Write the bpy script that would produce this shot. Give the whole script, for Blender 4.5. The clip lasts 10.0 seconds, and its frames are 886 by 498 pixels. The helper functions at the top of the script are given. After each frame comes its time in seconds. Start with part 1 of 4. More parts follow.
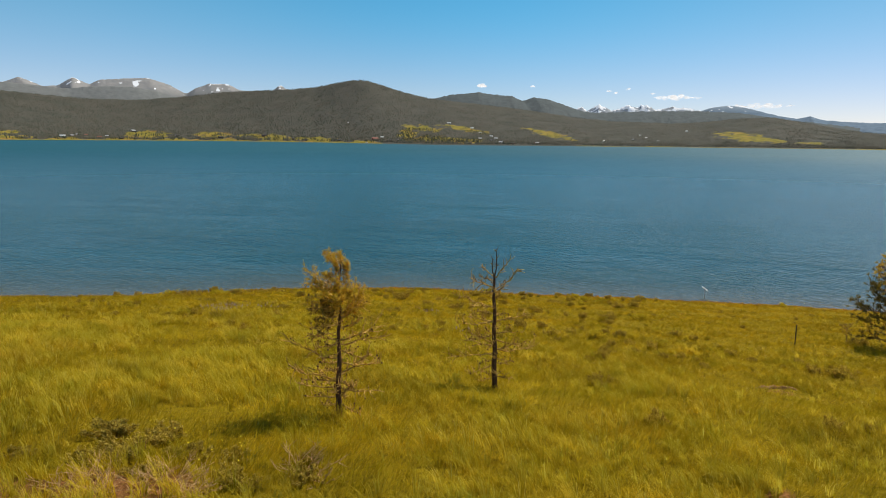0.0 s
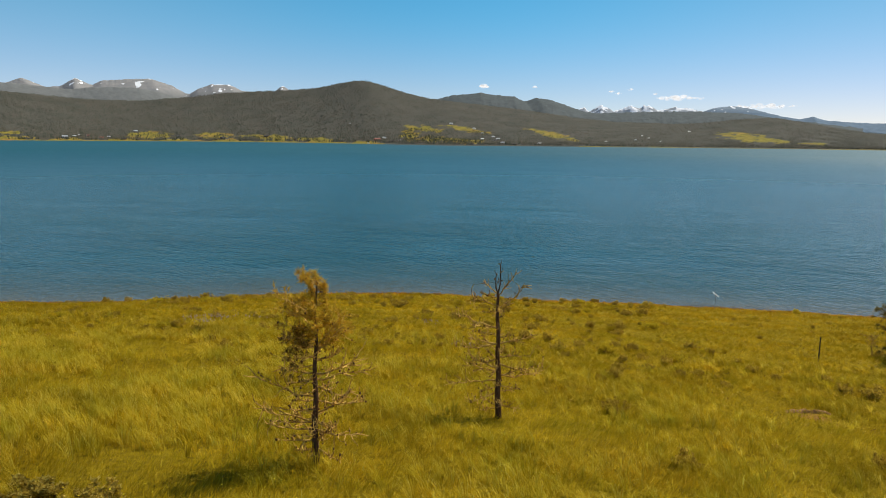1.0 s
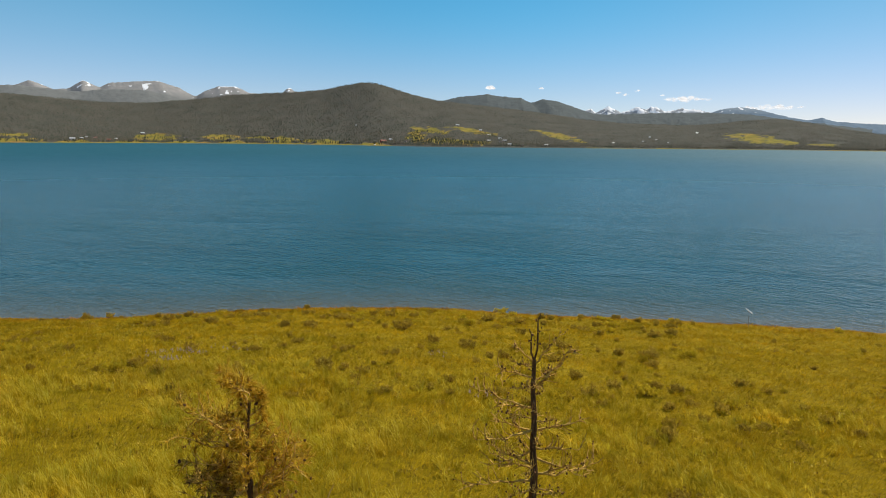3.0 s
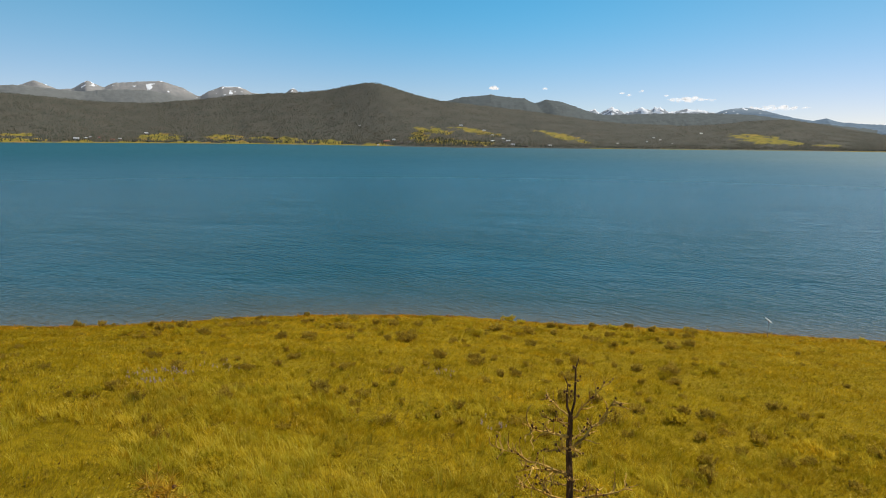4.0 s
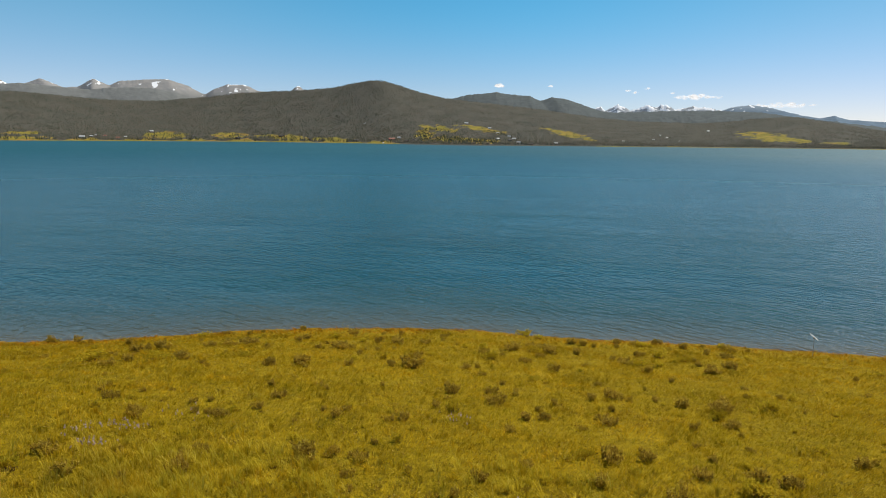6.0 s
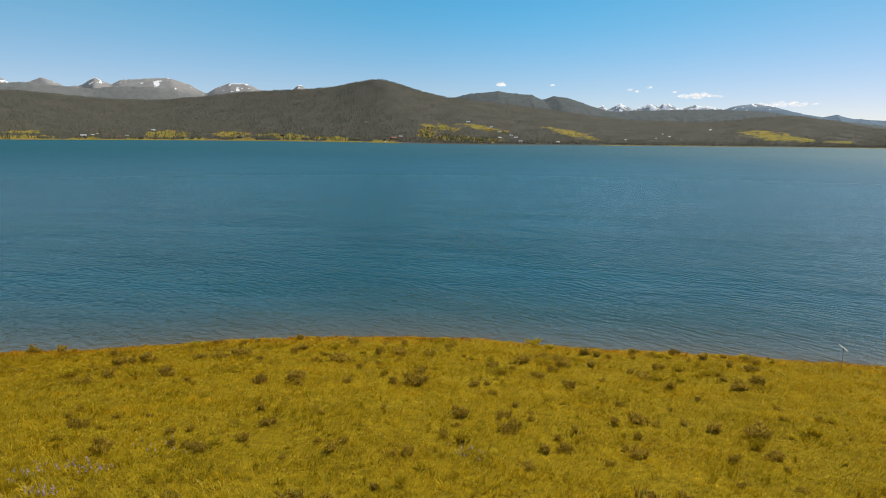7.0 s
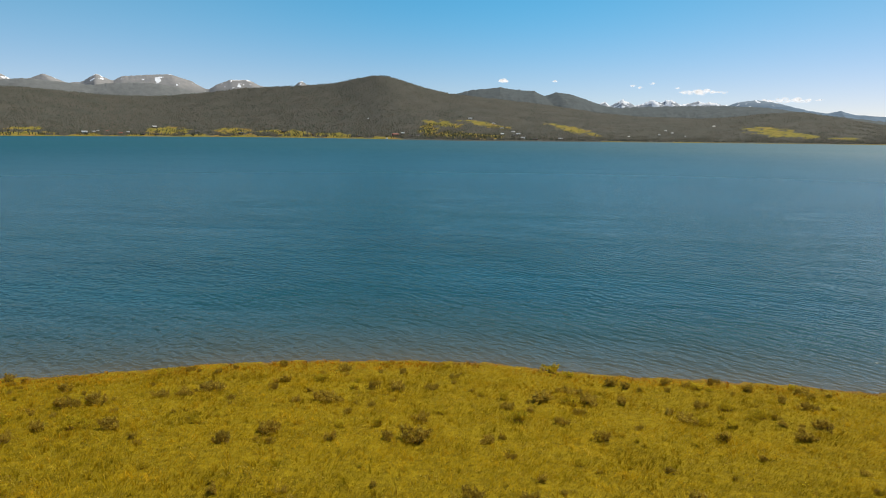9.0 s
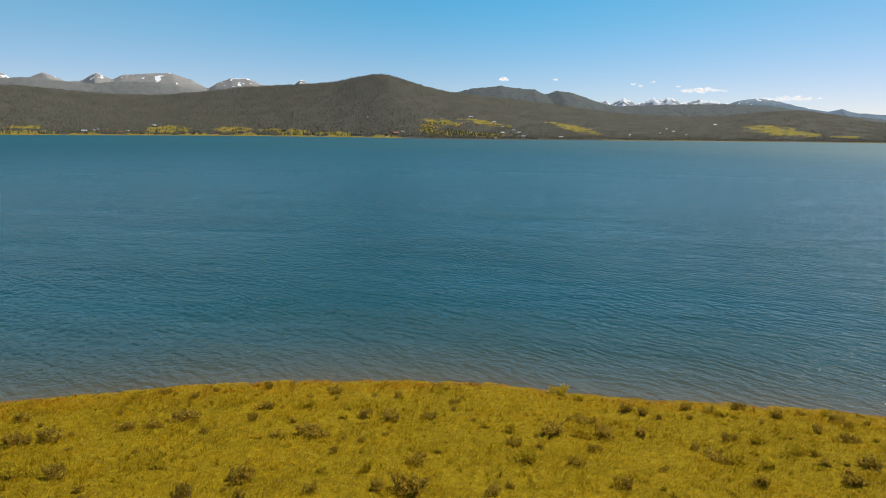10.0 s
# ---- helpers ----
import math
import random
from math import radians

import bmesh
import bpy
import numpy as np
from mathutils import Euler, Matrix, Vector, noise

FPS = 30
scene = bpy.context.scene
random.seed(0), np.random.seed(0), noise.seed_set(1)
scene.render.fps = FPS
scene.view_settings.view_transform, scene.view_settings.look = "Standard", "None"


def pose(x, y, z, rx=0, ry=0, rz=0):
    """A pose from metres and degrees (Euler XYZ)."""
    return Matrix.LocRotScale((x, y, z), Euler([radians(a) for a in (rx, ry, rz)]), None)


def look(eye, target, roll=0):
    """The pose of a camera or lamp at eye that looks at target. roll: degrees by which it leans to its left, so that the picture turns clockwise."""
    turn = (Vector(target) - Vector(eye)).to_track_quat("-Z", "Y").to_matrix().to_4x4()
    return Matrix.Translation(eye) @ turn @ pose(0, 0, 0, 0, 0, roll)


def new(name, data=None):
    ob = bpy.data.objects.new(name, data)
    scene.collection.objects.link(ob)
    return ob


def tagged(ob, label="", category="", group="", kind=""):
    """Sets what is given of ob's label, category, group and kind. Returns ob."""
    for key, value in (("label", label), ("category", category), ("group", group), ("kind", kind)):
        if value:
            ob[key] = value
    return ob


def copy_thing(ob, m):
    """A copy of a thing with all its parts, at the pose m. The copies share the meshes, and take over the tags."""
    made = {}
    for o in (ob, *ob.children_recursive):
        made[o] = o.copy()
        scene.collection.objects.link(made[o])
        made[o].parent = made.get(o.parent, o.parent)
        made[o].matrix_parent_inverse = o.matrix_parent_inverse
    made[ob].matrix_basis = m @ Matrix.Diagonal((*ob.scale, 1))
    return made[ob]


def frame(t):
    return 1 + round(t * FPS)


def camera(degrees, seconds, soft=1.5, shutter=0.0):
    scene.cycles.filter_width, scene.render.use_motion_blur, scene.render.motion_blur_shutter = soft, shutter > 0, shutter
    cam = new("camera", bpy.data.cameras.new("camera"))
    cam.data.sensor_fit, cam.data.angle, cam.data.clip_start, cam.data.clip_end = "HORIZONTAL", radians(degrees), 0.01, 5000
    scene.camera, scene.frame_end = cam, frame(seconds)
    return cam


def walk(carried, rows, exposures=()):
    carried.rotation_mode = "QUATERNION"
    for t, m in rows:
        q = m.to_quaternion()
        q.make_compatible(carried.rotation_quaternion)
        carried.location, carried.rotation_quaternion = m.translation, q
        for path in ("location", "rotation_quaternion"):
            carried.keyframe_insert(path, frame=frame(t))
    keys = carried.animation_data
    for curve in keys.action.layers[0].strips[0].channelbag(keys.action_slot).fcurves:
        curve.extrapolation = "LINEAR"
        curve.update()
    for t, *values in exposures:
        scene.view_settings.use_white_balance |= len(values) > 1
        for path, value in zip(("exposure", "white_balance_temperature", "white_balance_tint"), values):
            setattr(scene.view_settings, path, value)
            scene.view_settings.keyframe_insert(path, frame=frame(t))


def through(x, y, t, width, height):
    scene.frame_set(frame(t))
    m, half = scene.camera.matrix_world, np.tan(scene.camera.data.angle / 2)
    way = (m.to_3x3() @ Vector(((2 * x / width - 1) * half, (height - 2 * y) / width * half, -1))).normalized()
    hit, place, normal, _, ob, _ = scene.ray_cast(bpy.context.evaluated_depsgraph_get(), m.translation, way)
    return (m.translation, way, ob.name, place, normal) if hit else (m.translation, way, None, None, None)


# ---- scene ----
EYE_Z = 18.7
cam = camera(66.0, 10.0, soft=1.0)
# seconds, x, y, z, yaw, pitch, roll
ROWS = [
    (0.0, 0.000, 0.000, 18.700, 0.006, -9.282, 0.499),
    (0.5, 0.061, 1.312, 18.669, 0.081, -9.257, 0.539),
    (1.0, 0.156, 2.768, 18.646, 0.186, -9.238, 0.479),
    (1.5, 0.209, 4.395, 18.650, 0.301, -9.208, 0.437),
    (2.0, 0.157, 6.023, 18.652, 0.431, -9.172, 0.435),
    (2.5, 0.083, 7.519, 18.676, 0.574, -9.137, 0.400),
    (4.0, -0.299, 11.801, 18.778, 0.996, -9.086, 0.457),
    (4.5, -0.368, 13.302, 18.792, 1.109, -9.136, 0.426),
    (5.0, -0.470, 14.843, 18.771, 1.236, -9.145, 0.414),
    (5.5, -0.632, 16.439, 18.750, 1.341, -9.210, 0.421),
    (7.0, -1.192, 21.595, 18.631, 1.570, -9.351, 0.420),
    (7.5, -1.366, 23.349, 18.609, 1.626, -9.421, 0.412),
    (8.0, -1.503, 25.194, 18.646, 1.664, -9.496, 0.419),
    (8.5, -1.590, 27.217, 18.691, 1.695, -9.560, 0.403),
    (9.0, -1.606, 29.322, 18.705, 1.725, -9.647, 0.425),
    (9.5, -1.616, 31.555, 18.774, 1.747, -9.692, 0.396),
    (10.0, -1.645, 33.869, 18.842, 1.770, -9.765, 0.369),
]
walk(cam, [(t, pose(x, y, z, 0, 0, yaw) @ pose(0, 0, 0, 90 + pitch) @ pose(0, 0, 0, 0, 0, roll)) for t, x, y, z, yaw, pitch, roll in ROWS],
     exposures=((0.0, 0.0), (10.0, 0.0)))
# ---- sky and sun ----
SUN_UP, SUN_AZ = 51.0, 46.0
SKY_LOW, SKY_BLUE = (0.84, 0.84, 0.92), (0.40, 1.00, 1.07)
SKY_LOW_WEST, SKY_BLUE_WEST = (1.06, 1.02, 1.12), (0.74, 1.20, 1.18)
SKY_LOW_EAST, SKY_BLUE_EAST = (0.96, 0.85, 0.92), (0.64, 0.98, 0.98)
SKY_TOP = (0.735, 0.955, 1.0)
world = bpy.data.worlds.new("sky")
scene.world = world
world.use_nodes = True
wn = world.node_tree.nodes
wn.clear()
sky = wn.new("ShaderNodeTexSky")
sky.sky_type, sky.sun_disc = "NISHITA", False
sky.sun_elevation, sky.sun_rotation = radians(SUN_UP), radians(SUN_AZ)
sky.altitude, sky.air_density, sky.dust_density, sky.ozone_density = 2500, 1.0, 0.35, 1.6
back = wn.new("ShaderNodeBackground")
back.inputs["Strength"].default_value = 0.101
wout = wn.new("ShaderNodeOutputWorld")


def sky_node(kind, **values):
    node = wn.new(kind)
    for key, v in values.items():
        if isinstance(v, bpy.types.NodeSocket):
            world.node_tree.links.new(v, node.inputs[key])
        else:
            node.inputs[key].default_value = v
    return node


def sky_mix(fac, a, b, mode="MIX"):
    node = wn.new("ShaderNodeMix")
    node.data_type, node.blend_type = "RGBA", mode
    for i, v in ((0, fac), (6, a), (7, b)):
        if isinstance(v, bpy.types.NodeSocket):
            world.node_tree.links.new(v, node.inputs[i])
        else:
            node.inputs[i].default_value = (*v, 1) if isinstance(v, tuple) else v
    return node.outputs[2]


# pale haze low down, clear cyan blue above it, a whiter sky to both sides
way = wn.new("ShaderNodeTexCoord").outputs["Generated"]
split = sky_node("ShaderNodeSeparateXYZ", Vector=way)
lift = sky_node("ShaderNodeMapRange", Value=split.outputs["Z"])
lift.interpolation_type = "SMOOTHSTEP"
lift.inputs["From Min"].default_value, lift.inputs["From Max"].default_value = 0.03, 0.20
high = sky_node("ShaderNodeMapRange", Value=split.outputs["Z"])
high.interpolation_type = "SMOOTHSTEP"
high.inputs["From Min"].default_value, high.inputs["From Max"].default_value = 0.20, 0.62
middle = sky_mix(lift.outputs[0], SKY_LOW, SKY_BLUE)
for end, low, blue in ((-0.62, SKY_LOW_WEST, SKY_BLUE_WEST), (0.62, SKY_LOW_EAST, SKY_BLUE_EAST)):
    side = sky_node("ShaderNodeMapRange", Value=split.outputs["X"])
    side.interpolation_type = "SMOOTHSTEP"
    side.inputs["From Min"].default_value, side.inputs["From Max"].default_value = math.copysign(0.03, end), end
    middle = sky_mix(side.outputs[0], middle, sky_mix(lift.outputs[0], low, blue))
tone = sky_mix(high.outputs[0], middle, SKY_TOP)
world.node_tree.links.new(sky_mix(1.0, sky.outputs["Color"], tone, "MULTIPLY"), back.inputs["Color"])
world.node_tree.links.new(back.outputs[0], wout.inputs["Surface"])

sun = new("sun", bpy.data.lights.new("sun", "SUN"))
sun.data.energy, sun.data.angle, sun.data.color = 5.0, radians(0.53), (1.0, 0.92, 0.76)
a, e = radians(SUN_AZ), radians(SUN_UP)
sun.matrix_world = look((0, 0, 60), Vector((0, 0, 60)) - Vector((math.sin(a) * math.cos(e), math.cos(a) * math.cos(e), math.sin(e))))
# ---- materials ----
class Mat:
    """A small builder for node materials."""

    def __init__(self, name):
        self.m = bpy.data.materials.new(name)
        self.m.use_nodes = True
        self.t = self.m.node_tree
        self.t.nodes.clear()
        self.out = self.n("ShaderNodeOutputMaterial")

    def n(self, kind, **inputs):
        node = self.t.nodes.new(kind)
        for key, v in inputs.items():
            self.put(node, key.replace("_", " "), v)
        return node

    def put(self, node, key, v):
        socket = node.inputs[int(key[1:]) if key[0] == "i" and key[1:].isdigit() else key]
        if isinstance(v, bpy.types.NodeSocket):
            self.t.links.new(v, socket)
        elif isinstance(v, tuple) and len(v) == 3 and socket.type == "RGBA":
            socket.default_value = (*v, 1)
        else:
            socket.default_value = v

    def coords(self, scale=(1, 1, 1), turn=0.0):
        geo = self.n("ShaderNodeNewGeometry")
        m = self.n("ShaderNodeMapping")
        self.t.links.new(geo.outputs["Position"], m.inputs["Vector"])
        m.inputs["Rotation"].default_value = (0, 0, radians(turn))
        s = self.n("ShaderNodeMapping")
        self.t.links.new(m.outputs["Vector"], s.inputs["Vector"])
        s.inputs["Scale"].default_value = scale
        return s.outputs["Vector"]

    def noise(self, vec, scale, detail=4.0, rough=0.55):
        node = self.n("ShaderNodeTexNoise", Scale=scale, Detail=detail, Roughness=rough)
        self.t.links.new(vec, node.inputs["Vector"])
        return node.outputs["Fac"]

    def island(self):
        return self.n("ShaderNodeNewGeometry").outputs["Random Per Island"]

    def attr(self, name):
        node = self.n("ShaderNodeAttribute")
        node.attribute_name = name
        return node.outputs["Fac"]

    def ramp(self, fac, *stops):
        node = self.n("ShaderNodeValToRGB")
        while len(node.color_ramp.elements) < len(stops):
            node.color_ramp.elements.new(0.5)
        for el, (at, c) in zip(node.color_ramp.elements, stops):
            el.position = at
            el.color = (*c, 1) if isinstance(c, tuple) else (c, c, c, 1)
        self.t.links.new(fac, node.inputs["Fac"])
        return node.outputs["Color"]

    def mix(self, fac, a, b, mode="MIX"):
        node = self.t.nodes.new("ShaderNodeMix")
        node.data_type, node.blend_type = "RGBA", mode
        for i, v in ((0, fac), (6, a), (7, b)):
            if isinstance(v, bpy.types.NodeSocket):
                self.t.links.new(v, node.inputs[i])
            else:
                node.inputs[i].default_value = (*v, 1) if isinstance(v, tuple) else v
        return node.outputs[2]

    def bump(self, height, strength, distance):
        node = self.n("ShaderNodeBump", Strength=strength, Distance=distance)
        self.t.links.new(height, node.inputs["Height"])
        return node.outputs["Normal"]

    def principled(self, color, rough=0.8, normal=None, **more):
        node = self.n("ShaderNodeBsdfPrincipled")
        self.put(node, "Base Color", color)
        self.put(node, "Roughness", rough)
        if not isinstance(rough, bpy.types.NodeSocket) and rough > 0.84:
            self.put(node, "Specular IOR Level", 0.08)
        if normal is not None:
            self.put(node, "Normal", normal)
        for key, v in more.items():
            self.put(node, key.replace("_", " "), v)
        return node.outputs[0]

    def leaf(self, color, through=0.45):
        d = self.n("ShaderNodeBsdfDiffuse")
        t = self.n("ShaderNodeBsdfTranslucent")
        self.put(d, "Color", color)
        self.put(t, "Color", color)
        mx = self.n("ShaderNodeMixShader")
        mx.inputs[0].default_value = through
        self.t.links.new(d.outputs[0], mx.inputs[1])
        self.t.links.new(t.outputs[0], mx.inputs[2])
        return mx.outputs[0]

    def done(self, shader):
        self.t.links.new(shader, self.out.inputs["Surface"])
        return self.m


def grass_mat(name, tones, patchy):
    """Blades that differ one by one, in drifts of drier and greener grass."""
    k = Mat(name)
    p = k.coords()
    one = k.ramp(k.island(), (0.0, tones[0]), (0.45, tones[1]), (0.85, tones[2]), (1.0, tones[3]))
    drift = k.ramp(k.noise(p, 0.11, 6.0, 0.65), (0.40, 0.0), (0.62, 1.0))
    small = k.ramp(k.noise(p, 0.6, 6.0, 0.68), (0.34, 0.0), (0.64, 1.0))
    brown = k.ramp(k.noise(k.coords((1, 1, 1), 40), 0.23, 5.0, 0.65), (0.48, 0.0), (0.66, 1.0))
    c = k.mix(drift, one, k.mix(1.0, one, patchy, "MULTIPLY"))
    c = k.mix(small, c, k.mix(1.0, c, (0.60, 0.68, 0.55), "MULTIPLY"))
    c = k.mix(brown, c, k.mix(1.0, c, (0.78, 0.74, 0.74), "MULTIPLY"))
    # darker and browner towards the shore
    c = k.mix(k.attr("shoreward"), c, k.mix(1.0, c, (0.93, 0.84, 0.8), "MULTIPLY"))
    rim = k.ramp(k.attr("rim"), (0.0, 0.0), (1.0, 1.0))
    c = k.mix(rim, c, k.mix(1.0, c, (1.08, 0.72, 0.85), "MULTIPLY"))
    return k.done(k.leaf(c, 0.58))


def soil_mat():
    k = Mat("meadow_soil")
    p = k.coords()
    c = k.ramp(k.noise(p, 2.2, 8.0, 0.75), (0.3, (0.15, 0.106, 0.004)), (0.5, (0.30, 0.21, 0.006)), (0.75, (0.48, 0.345, 0.012)))
    bare = k.ramp(k.attr("bare"), (0.35, 0.0), (0.7, 1.0))
    red = k.ramp(k.noise(p, 9.0, 6.0, 0.7), (0.3, (0.20, 0.078, 0.022)), (0.7, (0.48, 0.23, 0.08)))
    sand = k.ramp(k.noise(p, 6.0, 5.0), (0.3, (0.16, 0.085, 0.03)), (0.7, (0.28, 0.16, 0.06)))
    c = k.mix(bare, c, red)
    c = k.mix(k.attr("strand"), c, sand)
    return k.done(k.principled(c, 0.95, k.bump(k.noise(p, 9.0, 6.0, 0.75), 1.0, 0.14)))


def far_mat():
    """The far side: dark forest floor and yellow-green meadows."""
    k = Mat("far_side")
    p = k.coords()
    # floor tone is lightened with haze, close to the canopy's
    wood = k.ramp(k.noise(p, 0.010, 6.0, 0.65), (0.3, (0.080, 0.082, 0.066)), (0.7, (0.106, 0.098, 0.080)))
    lea = k.ramp(k.noise(p, 0.012, 6.0, 0.7), (0.3, (0.20, 0.180, 0.030)), (0.5, (0.27, 0.215, 0.038)), (0.68, (0.33, 0.185, 0.058)))
    lea = k.mix(k.ramp(k.noise(p, 0.06, 4.0), (0.45, 0.0), (0.7, 1.0)), lea, (0.09, 0.09, 0.02))
    return k.done(k.principled(k.mix(k.attr("meadow"), wood, lea), 0.95))


def water_mat():
    """Deep lake water: long low ripples with finer ones across them, brown over the shoals."""
    k = Mat("lake_water")

    def ripple(turn, length, high, bend):
        w = k.n("ShaderNodeTexWave", Scale=0.314 / length, Distortion=bend, Detail=3.0, Detail_Scale=0.7)
        w.wave_type, w.bands_direction = "BANDS", "Y"
        k.put(w, "Vector", k.coords((1, 1, 1), turn))
        m = k.n("ShaderNodeMath", i0=w.outputs["Fac"], i1=high)
        m.operation = "MULTIPLY"
        return m.outputs[0]

    def add(a, b):
        m = k.n("ShaderNodeMath", i0=a, i1=b)
        m.operation = "ADD"
        return m.outputs[0]

    def wavelets(stretch, turn, scale, high, detail=2.5):
        m = k.n("ShaderNodeMath", i0=k.noise(k.coords((stretch, 1, 1), turn), scale, detail, 0.6), i1=high)
        m.operation = "MULTIPLY"
        return m.outputs[0]

    gust = k.ramp(k.noise(k.coords((0.35, 1, 1), 12), 0.05, 4.0, 0.6), (0.3, 0.45), (0.7, 1.0))
    h = add(add(ripple(46, 1.3, 0.036, 14.0), ripple(55, 0.8, 0.012, 9.0)), add(wavelets(0.62, 47, 1.25, 0.25), wavelets(0.6, 36, 3.2, 0.06)))
    h = add(h, add(wavelets(0.55, 45, 0.38, 0.26, 3.0), wavelets(0.6, 40, 0.12, 0.40, 4.0)))
    g = k.n("ShaderNodeMath", i0=h, i1=gust)
    g.operation = "MULTIPLY"
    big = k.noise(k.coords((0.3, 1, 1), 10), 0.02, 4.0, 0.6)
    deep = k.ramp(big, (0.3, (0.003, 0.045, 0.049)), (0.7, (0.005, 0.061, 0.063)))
    # far water has the sky's reflection painted in as a lighter, bluer base
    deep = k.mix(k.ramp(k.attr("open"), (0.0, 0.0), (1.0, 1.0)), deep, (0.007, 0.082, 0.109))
    shoal = (0.098, 0.084, 0.044)
    col = k.mix(k.ramp(k.attr("depth"), (0.0, 1.0), (0.09, 0.62), (0.28, 0.22), (0.65, 0.0)), deep, shoal)
    # the open lake is rougher than the lee of the bank
    rough = k.ramp(k.attr("open"), (0.0, 0.17), (0.35, 0.30), (1.0, 0.55))
    return k.done(k.principled(col, rough, k.bump(g.outputs[0], 1.0, 1.12), IOR=1.33, Specular_IOR_Level=0.46))


def bark_mat(name, dark, light):
    k = Mat(name)
    p = k.coords((1, 1, 0.25))
    c = k.ramp(k.noise(p, 22.0, 6.0, 0.7), (0.3, dark), (0.7, light))
    flakes = k.ramp(k.noise(k.coords((1, 1, 0.4)), 15.0, 3.0, 0.6), (0.60, 0.0), (0.66, 1.0))
    c = k.mix(flakes, c, tuple(v * 1.7 for v in light))
    return k.done(k.principled(c, 0.9, k.bump(k.noise(p, 40.0, 5.0, 0.7), 0.9, 0.02)))


def twig_mat(name, dark, light):
    k = Mat(name)
    c = k.ramp(k.noise(k.coords(), 7.0, 5.0, 0.6), (0.3, dark), (0.7, light))
    return k.done(k.principled(c, 0.85))


def leaf_mat(name, *tones, through=0.3):
    k = Mat(name)
    stops = [(i / (len(tones) - 1), c) for i, c in enumerate(tones)]
    return k.done(k.leaf(k.ramp(k.island(), *stops), through))


def plain_mat(name, color, rough=0.7, metal=0.0, wear=0.15, scale=5.0):
    k = Mat(name)
    low = tuple(v * (1 - wear * 2) for v in color)
    c = k.ramp(k.noise(k.coords(), scale, 5.0, 0.65), (0.3, low), (0.65, color))
    return k.done(k.principled(c, rough, Metallic=metal))


def rock_mat(name, rock_a, rock_b, wood, snow_line, snowy):
    """Mountains: woods low down, bare rock above, old snow in the hollows; the colours passed in are hazed."""
    k = Mat(name)
    p = k.coords()
    rock = k.ramp(k.noise(p, 0.02, 8.0, 0.7), (0.3, rock_a), (0.7, rock_b))
    trees = k.ramp(k.noise(p, 0.03, 7.0, 0.7), (0.3, tuple(v * 0.7 for v in wood)), (0.7, wood))
    high = k.ramp(k.attr("high"), (min(0.98, max(0.0, snow_line - 0.14)), 0.0), (min(1.0, snow_line + 0.02), 1.0))
    c = k.mix(high, trees, rock)
    if snowy:
        s = k.ramp(k.attr("snow"), (0.50, 0.0), (0.56, 1.0))
        c = k.mix(s, c, (0.86, 0.88, 0.92))
    return k.done(k.principled(c, 0.95, k.bump(k.noise(p, 0.02, 6.0, 0.7), 0.35, 8.0)))


def cloud_mat():
    """Haze of the far sky that glows by itself to look sunlit, thin at the rims."""
    k = Mat("cloud")
    t = k.n("ShaderNodeBsdfTransparent")
    # emission stands in for sunlight on the cloud
    e = k.n("ShaderNodeEmission", Color=(1.0, 0.98, 0.96), Strength=1.0)
    mx = k.n("ShaderNodeMixShader")
    k.t.links.new(k.ramp(k.noise(k.coords(), 0.05, 6.0, 0.65), (0.35, 0.0), (0.75, 0.55)), mx.inputs[0])
    k.t.links.new(t.outputs[0], mx.inputs[1])
    k.t.links.new(e.outputs[0], mx.inputs[2])
    return k.done(mx.outputs[0])


M_SOIL, M_FAR, M_WATER = soil_mat(), far_mat(), water_mat()
M_GRASS = grass_mat("meadow_grass", ((0.29, 0.214, 0.012), (0.505, 0.358, 0.014), (0.665, 0.468, 0.020), (0.88, 0.66, 0.09)), (1.30, 1.22, 1.1))
M_STRAW = grass_mat("dry_grass", ((0.58, 0.425, 0.025), (0.74, 0.55, 0.045), (0.85, 0.66, 0.08), (0.93, 0.76, 0.16)), (1.0, 1.0, 0.9))
M_BARK = bark_mat("pine_bark", (0.045, 0.022, 0.012), (0.20, 0.115, 0.060))
M_TWIG = twig_mat("weathered_branch", (0.24, 0.125, 0.024), (0.85, 0.55, 0.14))
M_CONE = twig_mat("old_cone", (0.07, 0.035, 0.016), (0.22, 0.115, 0.05))
M_RUST = leaf_mat("browned_needles", (0.32, 0.18, 0.015), (0.66, 0.42, 0.035), (0.84, 0.60, 0.09), through=0.55)
M_DARK = leaf_mat("dark_needles", (0.13, 0.085, 0.022), (0.26, 0.17, 0.04), (0.42, 0.27, 0.07), through=0.45)
M_PINE = leaf_mat("pine_needles", (0.08, 0.075, 0.018), (0.18, 0.145, 0.032), (0.34, 0.23, 0.055), through=0.45)
M_SAGE = leaf_mat("sage_leaves", (0.17, 0.10, 0.022), (0.36, 0.24, 0.032), (0.54, 0.385, 0.045), (0.74, 0.56, 0.11), through=0.55)
M_SAGE_LIGHT = leaf_mat("green_shrub_leaves", (0.30, 0.23, 0.015), (0.50, 0.38, 0.02), (0.66, 0.50, 0.03), (0.80, 0.62, 0.07), through=0.6)
M_SCRUB = leaf_mat("scrub_leaves", (0.18, 0.125, 0.02), (0.38, 0.27, 0.04), (0.55, 0.41, 0.07), (0.72, 0.56, 0.14), through=0.5)
M_HERB = leaf_mat("herb_leaves", (0.22, 0.165, 0.014), (0.36, 0.27, 0.018), (0.48, 0.36, 0.025), (0.58, 0.44, 0.05), through=0.5)
M_DRIFT = twig_mat("dry_twigs", (0.36, 0.20, 0.075), (0.80, 0.54, 0.25))
